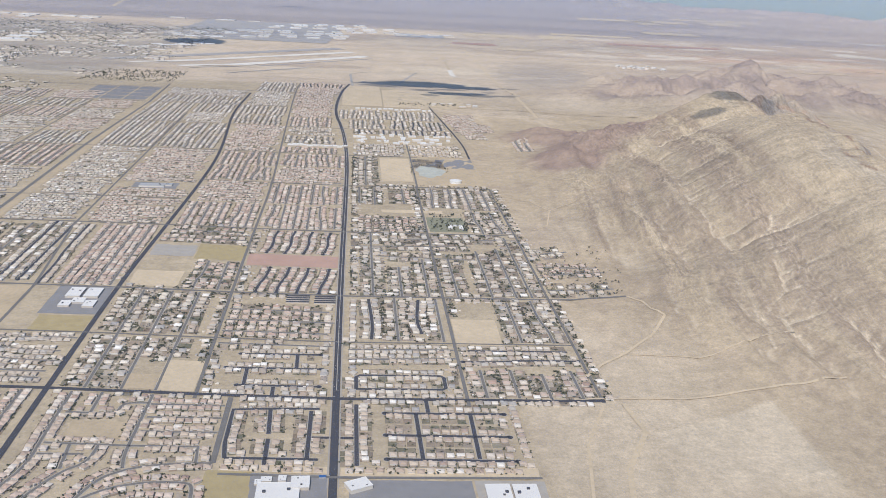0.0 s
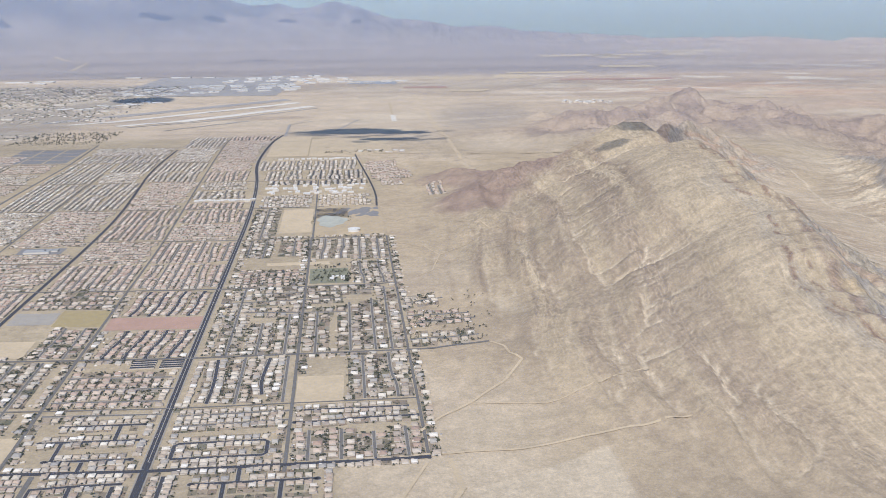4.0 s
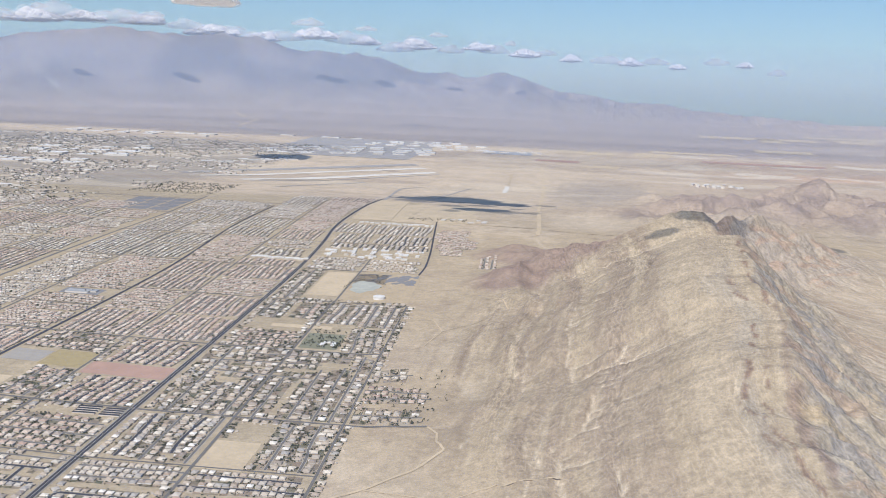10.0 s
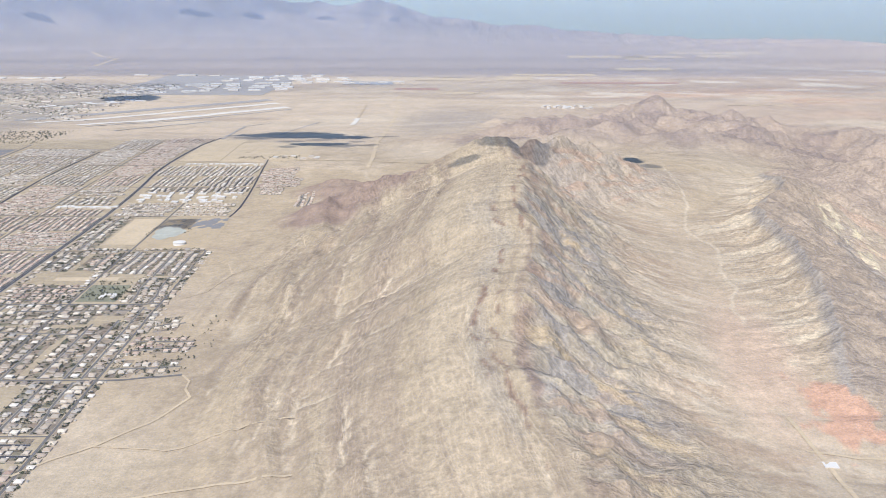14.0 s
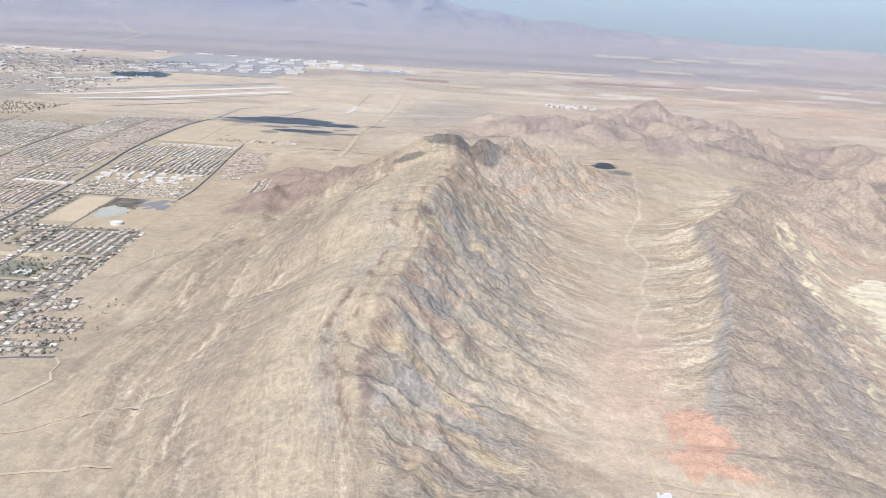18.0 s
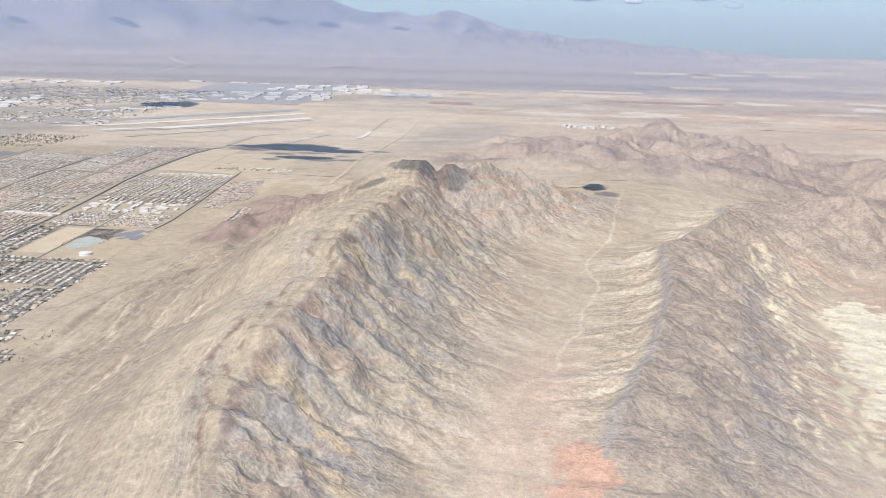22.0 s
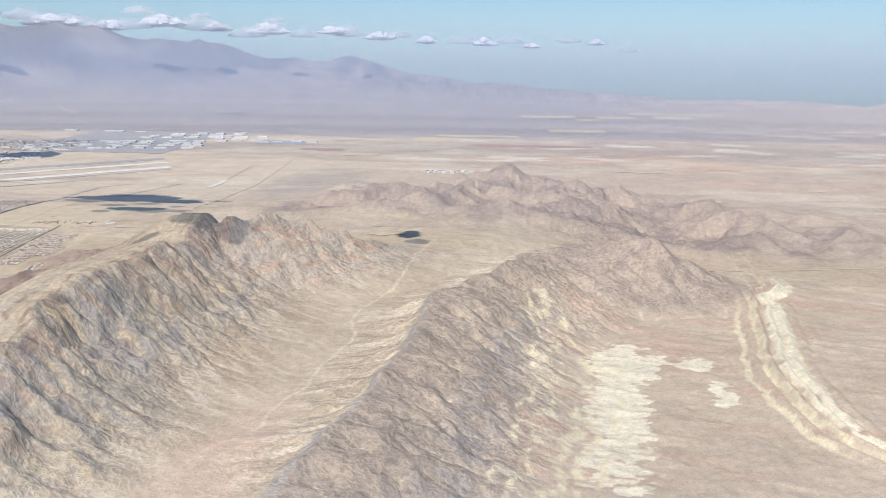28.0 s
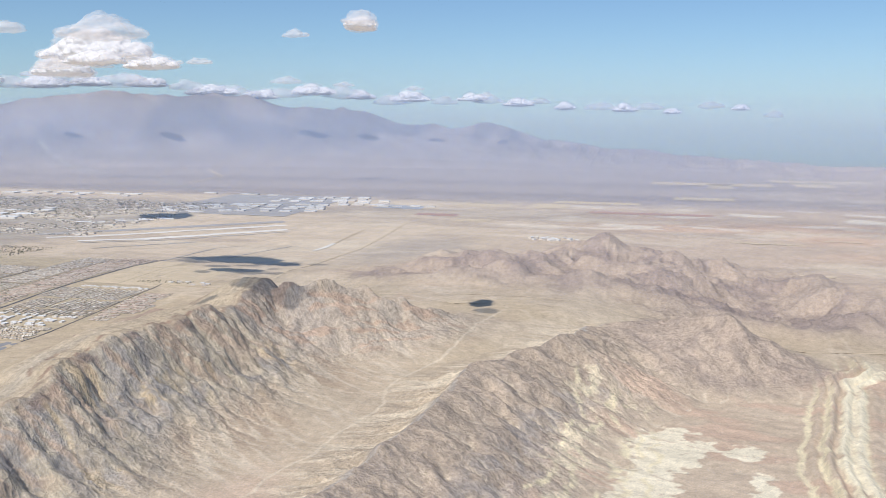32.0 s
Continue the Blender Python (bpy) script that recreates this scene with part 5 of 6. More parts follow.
def home_arrays(w, d, h, wing):
    """Corners and faces of one bungalow: walls and hipped roofs, also for a garage wing."""
    verts, faces, index = [], [], []

    def box(x0, x1, y0, y1, hh, over, pitch):
        o = len(verts)
        for z in (-0.4, hh):
            verts.extend([(x0, y0, z), (x1, y0, z), (x1, y1, z), (x0, y1, z)])
        for k in range(4):
            faces.append((o + k, o + (k + 1) % 4, o + 4 + (k + 1) % 4, o + 4 + k))
            index.append(0)
        r = len(verts)
        a0, a1, c0, c1 = x0 - over, x1 + over, y0 - over, y1 + over
        m = min(a1 - a0, c1 - c0) / 2
        top = hh + m * pitch
        verts.extend([(a0, c0, hh), (a1, c0, hh), (a1, c1, hh), (a0, c1, hh)])
        if a1 - a0 >= c1 - c0:
            verts.extend([(a0 + m, (c0 + c1) / 2, top), (a1 - m, (c0 + c1) / 2, top)])
            faces.extend([(r, r + 1, r + 5, r + 4), (r + 2, r + 3, r + 4, r + 5), (r + 1, r + 2, r + 5), (r + 3, r, r + 4)])
        else:
            verts.extend([((a0 + a1) / 2, c0 + m, top), ((a0 + a1) / 2, c1 - m, top)])
            faces.extend([(r + 1, r + 2, r + 5, r + 4), (r + 3, r, r + 4, r + 5), (r, r + 1, r + 4), (r + 2, r + 3, r + 5)])
        index.extend([1] * 4)

    box(-w / 2, w / 2, -d / 2, d / 2, h, 0.12, 0.36)
    if wing:
        s = 1 if wing > 0 else -1
        box(min(s * w * 0.1, s * w * 0.5), max(s * w * 0.1, s * w * 0.5), -d / 2 - 0.7, -d / 2 + 0.3, h * 0.94, 0.1, 0.36)
    return verts, faces, index


NEAR_HOMES = [q for q in HOMES if -128 < q[0] < 80 and -62 < q[1] < 66 and q[3] > 2]
NEAR_HOMES.sort(key=lambda q: q[1])
NEAR_HOMES = NEAR_HOMES[:300]
near_set = set(NEAR_HOMES)

rr = random.Random(5)
for red in (False, True):
    verts, faces, index = [], [], []
    rows = [q for q in HOMES if q not in near_set and q[6] == red]
    if not rows:
        continue
    xs, ys, zs = town_z([q[0] for q in rows], [q[1] for q in rows])
    for q, x, y, z in zip(rows, xs, ys, zs):
        a = radians(q[2]) + GRID[2]
        c, s = math.cos(a), math.sin(a)
        hv, hf, hi = home_arrays(q[3], q[4], q[5], rr.choice((0, 1, -1)) if q[1] < 330 else 0)
        o = len(verts)
        verts += [(x + px * c - py * s, y + px * s + py * c, z + pz) for px, py, pz in hv]
        faces += [tuple(o + k for k in f) for f in hf]
        index += hi
    ob = raw("houses", verts, faces, [M_WALL, M_ROOF_RED if red else M_ROOF], index)
    tagged(ob, "rows of low stucco houses with %s roofs" % ("reddish clay tile" if red else "grey, tan and white"), "houses", kind="stuff")

M_WALL_ONE = material("stucco_house", (0.55, 0.48, 0.40), 0.9, 0.08, 1.5, [(0.62, 0.56, 0.48), (0.72, 0.68, 0.62), (0.5, 0.44, 0.38)])
M_ROOF_ONE = material("roof_tile_house", (0.42, 0.32, 0.26), 0.9, 0.10, 0.8, [(0.58, 0.46, 0.35), (0.66, 0.55, 0.43), (0.44, 0.34, 0.27), (0.72, 0.62, 0.50), (0.52, 0.41, 0.32), (0.84, 0.79, 0.71)])
M_DOOR = material("garage_door", (0.62, 0.57, 0.5), 0.7)


def house_model(w, d, h, wing):
    base = tagged(new("house"), "low stucco house with a hipped tile roof", "house", "houses of the near blocks")
    v, f, idx = home_arrays(w, d, h, wing)
    names = ["wall", "roof", "garage_wall", "garage_roof"] if wing else ["wall", "roof"]
    for k, nm in enumerate(names):
        fs = f[k * 4:(k + 1) * 4]
        used = sorted({i for q in fs for i in q})
        at = {i: n for n, i in enumerate(used)}
        raw(nm, [v[i] for i in used], [tuple(at[i] for i in q) for q in fs], M_ROOF_ONE if "roof" in nm else M_WALL_ONE, parent=base)
    if wing:
        s = 1 if wing > 0 else -1
        bm = bmesh.new()
        bmesh.ops.create_cube(bm, size=1, matrix=Matrix.Translation((s * w * 0.3, -d / 2 - 0.71, h * 0.35)) @ Matrix.Diagonal((w * 0.3, 0.05, h * 0.62, 1)))
        part("garage_door", bm, M_DOOR, base)
    return base


models = [house_model(3.0, 2.5, 0.66, 1), house_model(2.8, 2.7, 0.66, -1), house_model(3.1, 2.4, 0.68, 1), house_model(2.6, 2.6, 1.05, -1), house_model(2.9, 3.0, 0.64, 0), house_model(3.1, 2.6, 1.0, 1)]
xs, ys, zs = town_z([q[0] for q in NEAR_HOMES], [q[1] for q in NEAR_HOMES])
for i, (q, x, y, z) in enumerate(zip(NEAR_HOMES, xs, ys, zs)):
    m = pose(float(x), float(y), float(z), 0, 0, q[2] + math.degrees(GRID[2]))
    if i < len(models):
        models[i].matrix_world = m
    else:
        copy_thing(models[rr.randrange(len(models))], m)


# ---- trees ----
def crown_arrays(r, seed, clumps):
    q = random.Random(seed)
    verts, faces = [], []
    for _ in range(clumps):
        a, b = q.uniform(0, 6.28), q.uniform(-0.5, 1.0)
        rad = q.uniform(0.2, 0.75) * r
        cx, cy, cz = math.cos(a) * rad, math.sin(a) * rad, r * (1.1 + 0.65 * b)
        s = r * q.uniform(0.28, 0.5)
        o = len(verts)
        for dx, dy, dz in ((1, 0, 0), (-1, 0, 0), (0, 1, 0), (0, -1, 0), (0, 0, 1), (0, 0, -1)):
            k = s * q.uniform(0.6, 1.25)
            verts.append((cx + dx * k, cy + dy * k, cz + dz * k * 0.8))
        faces += [tuple(o + i for i in t) for t in ((0, 2, 4), (2, 1, 4), (1, 3, 4), (3, 0, 4), (2, 0, 5), (1, 2, 5), (3, 1, 5), (0, 3, 5))]
    return verts, faces


def tree_model(r, seed):
    base = tagged(new("tree"), "dark green shade tree in a house yard", "tree", "trees of the near blocks")
    bm = bmesh.new()
    bmesh.ops.create_cone(bm, cap_ends=True, segments=7, radius1=r * 0.13, radius2=r * 0.07, depth=r * 1.1, matrix=Matrix.Translation((0, 0, r * 0.5)))
    for k in range(3):
        bmesh.ops.create_cone(bm, cap_ends=True, segments=5, radius1=r * 0.06, radius2=r * 0.03, depth=r * 0.8,
                              matrix=Matrix.Translation((0, 0, r * 1.0)) @ pose(0, 0, 0, 38, 0, 120 * k + 20) @ Matrix.Translation((0, 0, r * 0.35)))
    part("trunk", bm, M_BARK, base)
    v, f = crown_arrays(r, seed, 16)
    raw("crown", v, f, M_LEAF, parent=base)
    return base


near_t = sorted([t for t in TREES if -110 < t[0] < 80 and t[1] < 66], key=lambda t: t[1])[:300]
near_trees = set(near_t)
tmods = [tree_model(r, 60 + i) for i, r in enumerate((0.34, 0.45, 0.58, 0.75))]
xs, ys, zs = town_z([t[0] for t in near_t], [t[1] for t in near_t])
for i, (t, x, y, z) in enumerate(zip(near_t, xs, ys, zs)):
    m = pose(float(x), float(y), float(z) - 0.05, 0, 0, rr.uniform(0, 360))
    if i < 4:
        tmods[i].matrix_world = m
    else:
        copy_thing(tmods[rr.randrange(4)], m)

kinds = [crown_arrays(1.0, 90 + i, 5) for i in range(8)]
far_kinds = [crown_arrays(1.0, 190 + i, 2) for i in range(6)]
rest = [t for t in TREES if t not in near_trees]
xs, ys, zs = town_z([t[0] for t in rest], [t[1] for t in rest])
verts, faces = [], []
for t, x, y, z in zip(rest, xs, ys, zs):
    if t[1] > 700 and rr.random() < 0.3:
        continue
    kv, kf = rr.choice(kinds if t[1] < 260 else far_kinds)
    o = len(verts)
    r, a = t[2] * (1.0 if t[1] < 260 else 1.4), rr.uniform(0, 6.28)
    c, s = math.cos(a) * r, math.sin(a) * r
    verts += [(x + (p[0] * c - p[1] * s) * 1.35, y + (p[0] * s + p[1] * c) * 1.35, z - 0.3 * r + p[2] * r * 0.62) for p in kv]
    faces += [tuple(o + k for k in f) for f in kf]
tagged(raw("trees", verts, faces, M_LEAF), "dark green trees and bushes scattered through the yards", "trees", kind="stuff")


# ---- special lots of the town ----
for u0, u1, v0, v1, m, lab in [
        (1, 80, -61, -53.5, M_PALE, "pale bare dirt strip beside a street"), (-46, -3, -58, -53, M_PALE, "pale bare dirt strip beside a street"),
        (-51, -33, -84, -58, M_GRASS, "yellow dry school field"), (-33, -4, -84, -59, M_LOT, "grey school yard and parking"), (4, 52, -86, -62.5, M_LOT, "grey empty parking lot"), (53, 80, -86, -62.5, M_CONCRETE, "pale concrete yard"),
        (-99, -85, 6.5, 22, M_DIRT, "bare tan dirt lot"), (-84.5, -66, 6.5, 38, M_PALE, "bare pale dirt lot"), (-164, -133, 89, 130, M_LOT, "grey school grounds"), (-162, -133.5, 67, 87, M_GRASS, "yellow dry playing field"),
        (-200, -180, 75, 128, M_DIRT, "bare tan dirt lot"), (-62.5, -5, 179, 201, M_PINK, "pink gravel strip between housing rows"), (-126, -98, 190, 212, M_CONCRETE, "grey gravel lot"), (-97, -66, 186, 216, M_GRASS, "dry yellow field"), (-112, -88, -37, -24, M_DIRT, "bare dirt lot between house rows"),
        (-127, -98, 135.5, 162, M_PALE, "bare pale dirt lot"), (59.5, 84, 64, 99, M_PALE, "bare pale dirt lot"), (29, 57, 408, 497, M_PALE, "bare pale dirt field"), (60, 120, 390, 497, M_DIRT, "bare dirt around a pond and a tank"),
        (60, 88, 262, 298, M_GREEN, "green watered park ground"), (26, 74, 309, 317, M_PALE, "dry drainage basin"), (-176, -140, 354, 372, M_LOT, "dark parking lot"),
        (62, 104, 503, 556, M_DIRT, "bare tan dirt lot"), (-345, -256, 776, 890, M_LOT, "grey sludge drying beds"), (-12, 40, 806, 1000, M_PALE, "bare pale desert field"),
        (42, 150, 800, 960, M_PALE, "bare pale desert field"), (-252, -247, -60, 930, M_DIRT, "pale dirt strip beside a flood channel"), (60, 118, 460, 497, M_LOT, "grey graded dirt")]:
    lot("ground_lot", u0, u1, v0, v1, m, lab, lift=0.09 if m is not M_CONCRETE else 0.13, rag=0.8)
# drying beds split by pale dykes
for k in range(5):
    drape("dyke", [(-345, 778 + 27 * k), (-256, 778 + 27 * k)], 2.2, M_DIRT, "pale dirt dyke between drying beds", "dyke", lift=0.2)
for k in range(4):
    drape("dyke", [(-345 + 29.6 * k, 776), (-345 + 29.6 * k, 890)], 2.2, M_DIRT, "pale dirt dyke between drying beds", "dyke", lift=0.2)
# median of the wide avenue
drape("median", [(main_bend(v) - 2.5, v) for v in range(12, 640, 20)], 0.35, M_CONCRETE, "pale raised median of the avenue", "median", lift=0.24)
for side in (-2.1, 2.1):
    drape("sidewalk", [(side + main_bend(v) - 2.5, v) for v in range(-68, 1000, 20)], 0.55, M_CONCRETE, "pale concrete sidewalk along the avenue", "sidewalk", lift=0.17)


def hall(u, v, w, d, h, turn=0, name="hall", label="large flat white-roofed building", mat=None, units=2, in_town=True, cat="building", group="", wall=None):
    """A low flat-roofed building: walls, roof slab with parapet, roof units and doors."""
    x, y = (float(q) for q in town_xy(u, v)) if in_town else (u, v)
    z = float(land([x], [y])[0])
    base = tagged(new(name), label, cat, group)
    bm = bmesh.new()
    bmesh.ops.create_cube(bm, size=1, matrix=Matrix.Translation((0, 0, h / 2 - 0.5)) @ Matrix.Diagonal((w, d, h + 1.0, 1)))
    part("wall", bm, wall or M_WALL_ONE, base)
    bm = bmesh.new()
    bmesh.ops.create_cube(bm, size=1, matrix=Matrix.Translation((0, 0, h + 0.06)) @ Matrix.Diagonal((w + 0.15, d + 0.15, 0.12, 1)))
    top = [f for f in bm.faces if f.normal.z > 0.9]
    bmesh.ops.inset_region(bm, faces=top, thickness=min(w, d) * 0.03)
    bmesh.ops.translate(bm, verts=list({q for f in top for q in f.verts}), vec=(0, 0, -0.08))
    roof = part("roof", bm, mat or M_WHITE, base)
    q = random.Random(int(abs(u) * 7 + abs(v)))
    for _ in range(units):
        bm = bmesh.new()
        s = min(w, d) * q.uniform(0.05, 0.1)
        bmesh.ops.create_cube(bm, size=1, matrix=Matrix.Translation((q.uniform(-0.35, 0.35) * w, q.uniform(-0.35, 0.35) * d, h + s * 0.4)) @ Matrix.Diagonal((s * 1.4, s, s, 1)))
        part("roof_unit", bm, M_STEEL, roof)
    base.matrix_world = pose(x, y, z, 0, 0, turn + (math.degrees(GRID[2]) if in_town else 0))
    return base


def many(rows, **kw):
    for r in rows:
        hall(*r, **kw)


M_GREYROOF = material("grey_roof", (0.42, 0.43, 0.44), 0.8, 0.1, 3)
M_BLUE = material("blue_canvas", (0.05, 0.14, 0.36), 0.7)
many([(-22, -72, 16, 11, 1.1), (-14, -66, 7, 8, 1.3), (-27, -64, 4, 3, 0.8), (-21, -63, 3, 3.5, 0.8), (-30, -66, 2.5, 3, 0.8)], name="school_building", label="flat pale-roofed school building on a grey yard", cat="school")
hall(8, -67, 9, 6.5, 1.6, 25, "church", "white-roofed church hall in a parking lot", cat="church")
many([(61, -73, 9.5, 13, 1.4), (71.5, -73, 9.5, 13, 1.4)], name="school_building", label="wide flat white-roofed school building", cat="school")
many([(-152, 119, 8, 14, 1.2), (-142, 119, 8, 14, 1.2), (-147, 107, 7, 7, 1.0), (-153, 102, 6, 8, 1.0), (-140, 103, 6, 9, 1.0)], name="school_building", label="flat white-roofed school building", cat="school")
many([(-160, 360, 20, 8, 1.4), (-148, 364, 7, 6, 1.2)], name="store", label="flat-roofed store beside a parking lot", mat=M_GREYROOF, cat="store")
many([(80, 276, 8, 3, 0.9), (84, 272, 3, 9, 0.9), (76, 271, 3, 6, 0.9)], name="park_building", label="white park pavilion among trees", cat="building")
hall(-5.8, -60.5, 2.6, 1.6, 0.5, 0, "shade_canopy", "blue canvas shade canopy in the school yard", M_BLUE, 0, cat="canopy")
for u0, u1 in ((-33, -20), (-17, -5)):
    for k in range(4):
        hall((u0 + u1) / 2, 118 + 3.0 * k, u1 - u0, 1.7, 0.7, 0, "solar_canopy", "dark solar panel canopy over a parking lot", M_ASPHALT, 0, cat="canopy", group="solar canopies")
r3 = random.Random(77)
for k in range(46):
    hall(r3.uniform(6, 108), r3.choice((566, 574, 586, 594, 606)) + r3.uniform(-2, 2), r3.uniform(4, 9), r3.uniform(3, 5), 1.3, r3.choice((0, 90)), "apartment_block", "white-roofed two-storey apartment block", units=1, cat="apartment", group="apartment blocks")
for k in range(14):
    hall(8 + 7 * k, 778 + r3.uniform(-3, 3), r3.uniform(4, 7), r3.uniform(4, 7), 1.3, 0, "store", "pale flat-roofed store beside an open field", units=1, cat="store")
for k in range(12):
    hall(-60 + 5 * k, 540 + r3.uniform(-4, 4), r3.uniform(4, 7), r3.uniform(4, 8), 1.4, 0, "store", "white-roofed store on a busy street", units=1, cat="store")

# water tank and pond
bm = bmesh.new()
bmesh.ops.create_cone(bm, cap_ends=True, segments=40, radius1=5.2, radius2=5.2, depth=2.6, matrix=Matrix.Translation((0, 0, 1.0)))
bmesh.ops.create_cone(bm, cap_ends=True, segments=40, radius1=5.4, radius2=0.3, depth=0.7, matrix=Matrix.Translation((0, 0, 2.6)))
tank = tagged(new("water_tank"), "round white steel water tank on bare dirt", "tank")
part("shell", bm, M_WHITE, tank)
tx, ty = (float(q) for q in town_xy(94, 408))
tank.location = (tx, ty, float(land([tx], [ty])[0]))
M_POND = material("pond_liner", (0.50, 0.51, 0.44), 0.6, 0.2, 6)
pv = []
for k in range(48):
    a = k / 48 * 2 * math.pi
    rad = 1 + 0.12 * math.sin(3 * a + 1) + 0.07 * math.sin(7 * a)
    pv.append((74 + 13 * rad * math.cos(a), 446 + 21 * rad * math.sin(a)))
px, py = town_xy([q[0] for q in pv], [q[1] for q in pv])
pz = land(px, py) + 0.22
tagged(raw("pond", np.stack((px, py, pz), -1), [tuple(range(48))], M_POND), "pale greenish drained pond", "pond", kind="structure")

# trees of the park, the pond and the burial ground
extra = [(r3.uniform(62, 90), r3.uniform(264, 292), r3.uniform(0.7, 1.5)) for _ in range(70)] + [(r3.uniform(62, 88), r3.uniform(298, 306), r3.uniform(0.7, 1.2)) for _ in range(22)]
extra += [(r3.uniform(-385, -255), r3.uniform(930, 1095), r3.uniform(0.9, 2.0)) for _ in range(420)]
extra += [(74 + 17 * math.cos(a) + r3.uniform(-2, 2), 446 + 26 * math.sin(a) + r3.uniform(-2, 2), r3.uniform(0.6, 1.1)) for a in np.linspace(0, 3.6, 24)]
extra += [(r3.uniform(60, 140), r3.uniform(815, 835), r3.uniform(0.8, 1.6)) for _ in range(40)]
extra += [(r3.uniform(123, 176), r3.uniform(136, 222), r3.uniform(0.5, 1.2)) for _ in range(60)]
xs, ys, zs = town_z([t[0] for t in extra], [t[1] for t in extra])
verts, faces = [], []
for t, x, y, z in zip(extra, xs, ys, zs):
    kv, kf = r3.choice(kinds)
    o = len(verts)
    verts += [(x + p[0] * t[2], y + p[1] * t[2], z - 0.3 * t[2] + p[2] * t[2]) for p in kv]
    faces += [tuple(o + k for k in f) for f in kf]
tagged(raw("park_trees", verts, faces, M_LEAF), "dark green park and cemetery trees on dry ground", "trees", kind="stuff")

# ---- airfield, warehouses and the far suburbs ----
M_RUNWAY = material("runway_concrete", (0.74, 0.70, 0.62), 0.9, 0.08, 30)
M_TAXI = material("taxiway_asphalt", (0.40, 0.38, 0.355), 0.9, 0.1, 30)
for a, b, w, m, lab in [((-446, 1569), (-146, 1844), 24, M_RUNWAY, "long pale concrete runway"), ((-540, 1600), (-180, 1905), 20, M_RUNWAY, "long pale concrete runway"),
                        ((-342, 1475), (-235, 1640), 7, M_TAXI, "grey taxiway beside dirt"), ((-420, 1545), (-130, 1815), 6, M_TAXI, "grey taxiway beside a runway"),
                        ((-600, 1640), (-210, 1960), 30, M_TAXI, "grey aircraft parking apron"), ((27, 1590), (20, 1700), 9, M_RUNWAY, "short pale airstrip"), ((20, 1700), (6, 1890), 4, M_DIRT, "dirt track beyond an airstrip"),
                        ((-128, 1367), (-150, 1560), 4, M_TAXI, "grey road through the desert"), ((-150, 1560), (-120, 1620), 3, M_TAXI, "grey road through the desert"), ((-60, 1440), (-40, 1640), 3.5, M_TAXI, "grey road through the desert")]:
    drape("runway" if "runway" in lab or "strip" in lab and "track" not in lab else "airfield_road", [a, b], w, m, lab, lift=0.45, stepsize=25, in_town=False)
for pts, w, m, lab in [([(125, 1130), (122, 1186), (109, 1328), (82, 1768), (55, 2032)], 5, M_PALE, "pale straight dirt road"), ([(-2275, 3510), (-1295, 3066), (-813, 2592), (-700, 2500)], 16, M_CONCRETE, "pale highway across the desert"),
                       ([(-1313, 3502), (-1100, 3250), (-1000, 2850)], 12, M_PALE, "pale dirt road across the desert"), ([(-1700, 2500), (-900, 2480), (-300, 2560), (200, 2420)], 8, M_CONCRETE, "pale highway across the desert"),
                       ([(300, 1180), (480, 1195), (760, 1180), (1000, 1230)], 3, M_PALE, "pale dirt road below the hills"), ([(-20, 1180), (120, 1180), (260, 1150)], 3, M_DIRT, "dirt road at the edge of the hills"),
                       ([(76, 381), (124, 386), (165, 396), (205, 402)], 1.5, M_PALE, "pale dirt track over the desert"), ([(92, 378), (97, 352), (84, 322), (80, 290)], 2.4, M_PALE, "wide pale dirt track"),
                       ([(82, 374), (70, 340), (66, 300)], 1.3, M_PALE, "pale dirt track"), ([(134, 478), (122, 455), (104, 434), (88, 418), (78, 403)], 1.6, M_PALE, "dry sandy wash"),
                       ([(119, 509), (126, 500), (128, 488), (134, 478)], 1.3, M_PALE, "dry sandy wash"), ([(101, 433), (140, 428), (170, 441), (196, 447)], 0.9, M_PALE, "dry sandy wash"),
                       ([(74, 640), (86, 650), (92, 690), (120, 720)], 1.0, M_PALE, "pale foot trail"), ([(92, 690), (80, 720), (60, 735)], 1.0, M_PALE, "pale foot trail"), ([(108, 790), (128, 770), (135, 745), (160, 742)], 1.0, M_PALE, "pale foot trail"),
                       ([(438, 395), (436, 432), (430, 470)], 2.2, M_PALE, "pale dirt road in the wash"), ([(430, 440), (452, 438), (470, 441)], 1.6, M_PALE, "pale dirt road in the wash")]:
    drape("dirt_road" if "wash" not in lab else "wash", pts, w, m, lab, "road", lift=0.3 if w < 5 else 0.5, stepsize=4 if w < 3 else 18, in_town=False)
hall(437, 429, 6, 5, 0.3, 0, "concrete_pad", "white concrete pad beside red clay", M_WHITE, 0, False, "pad")
sheds = []
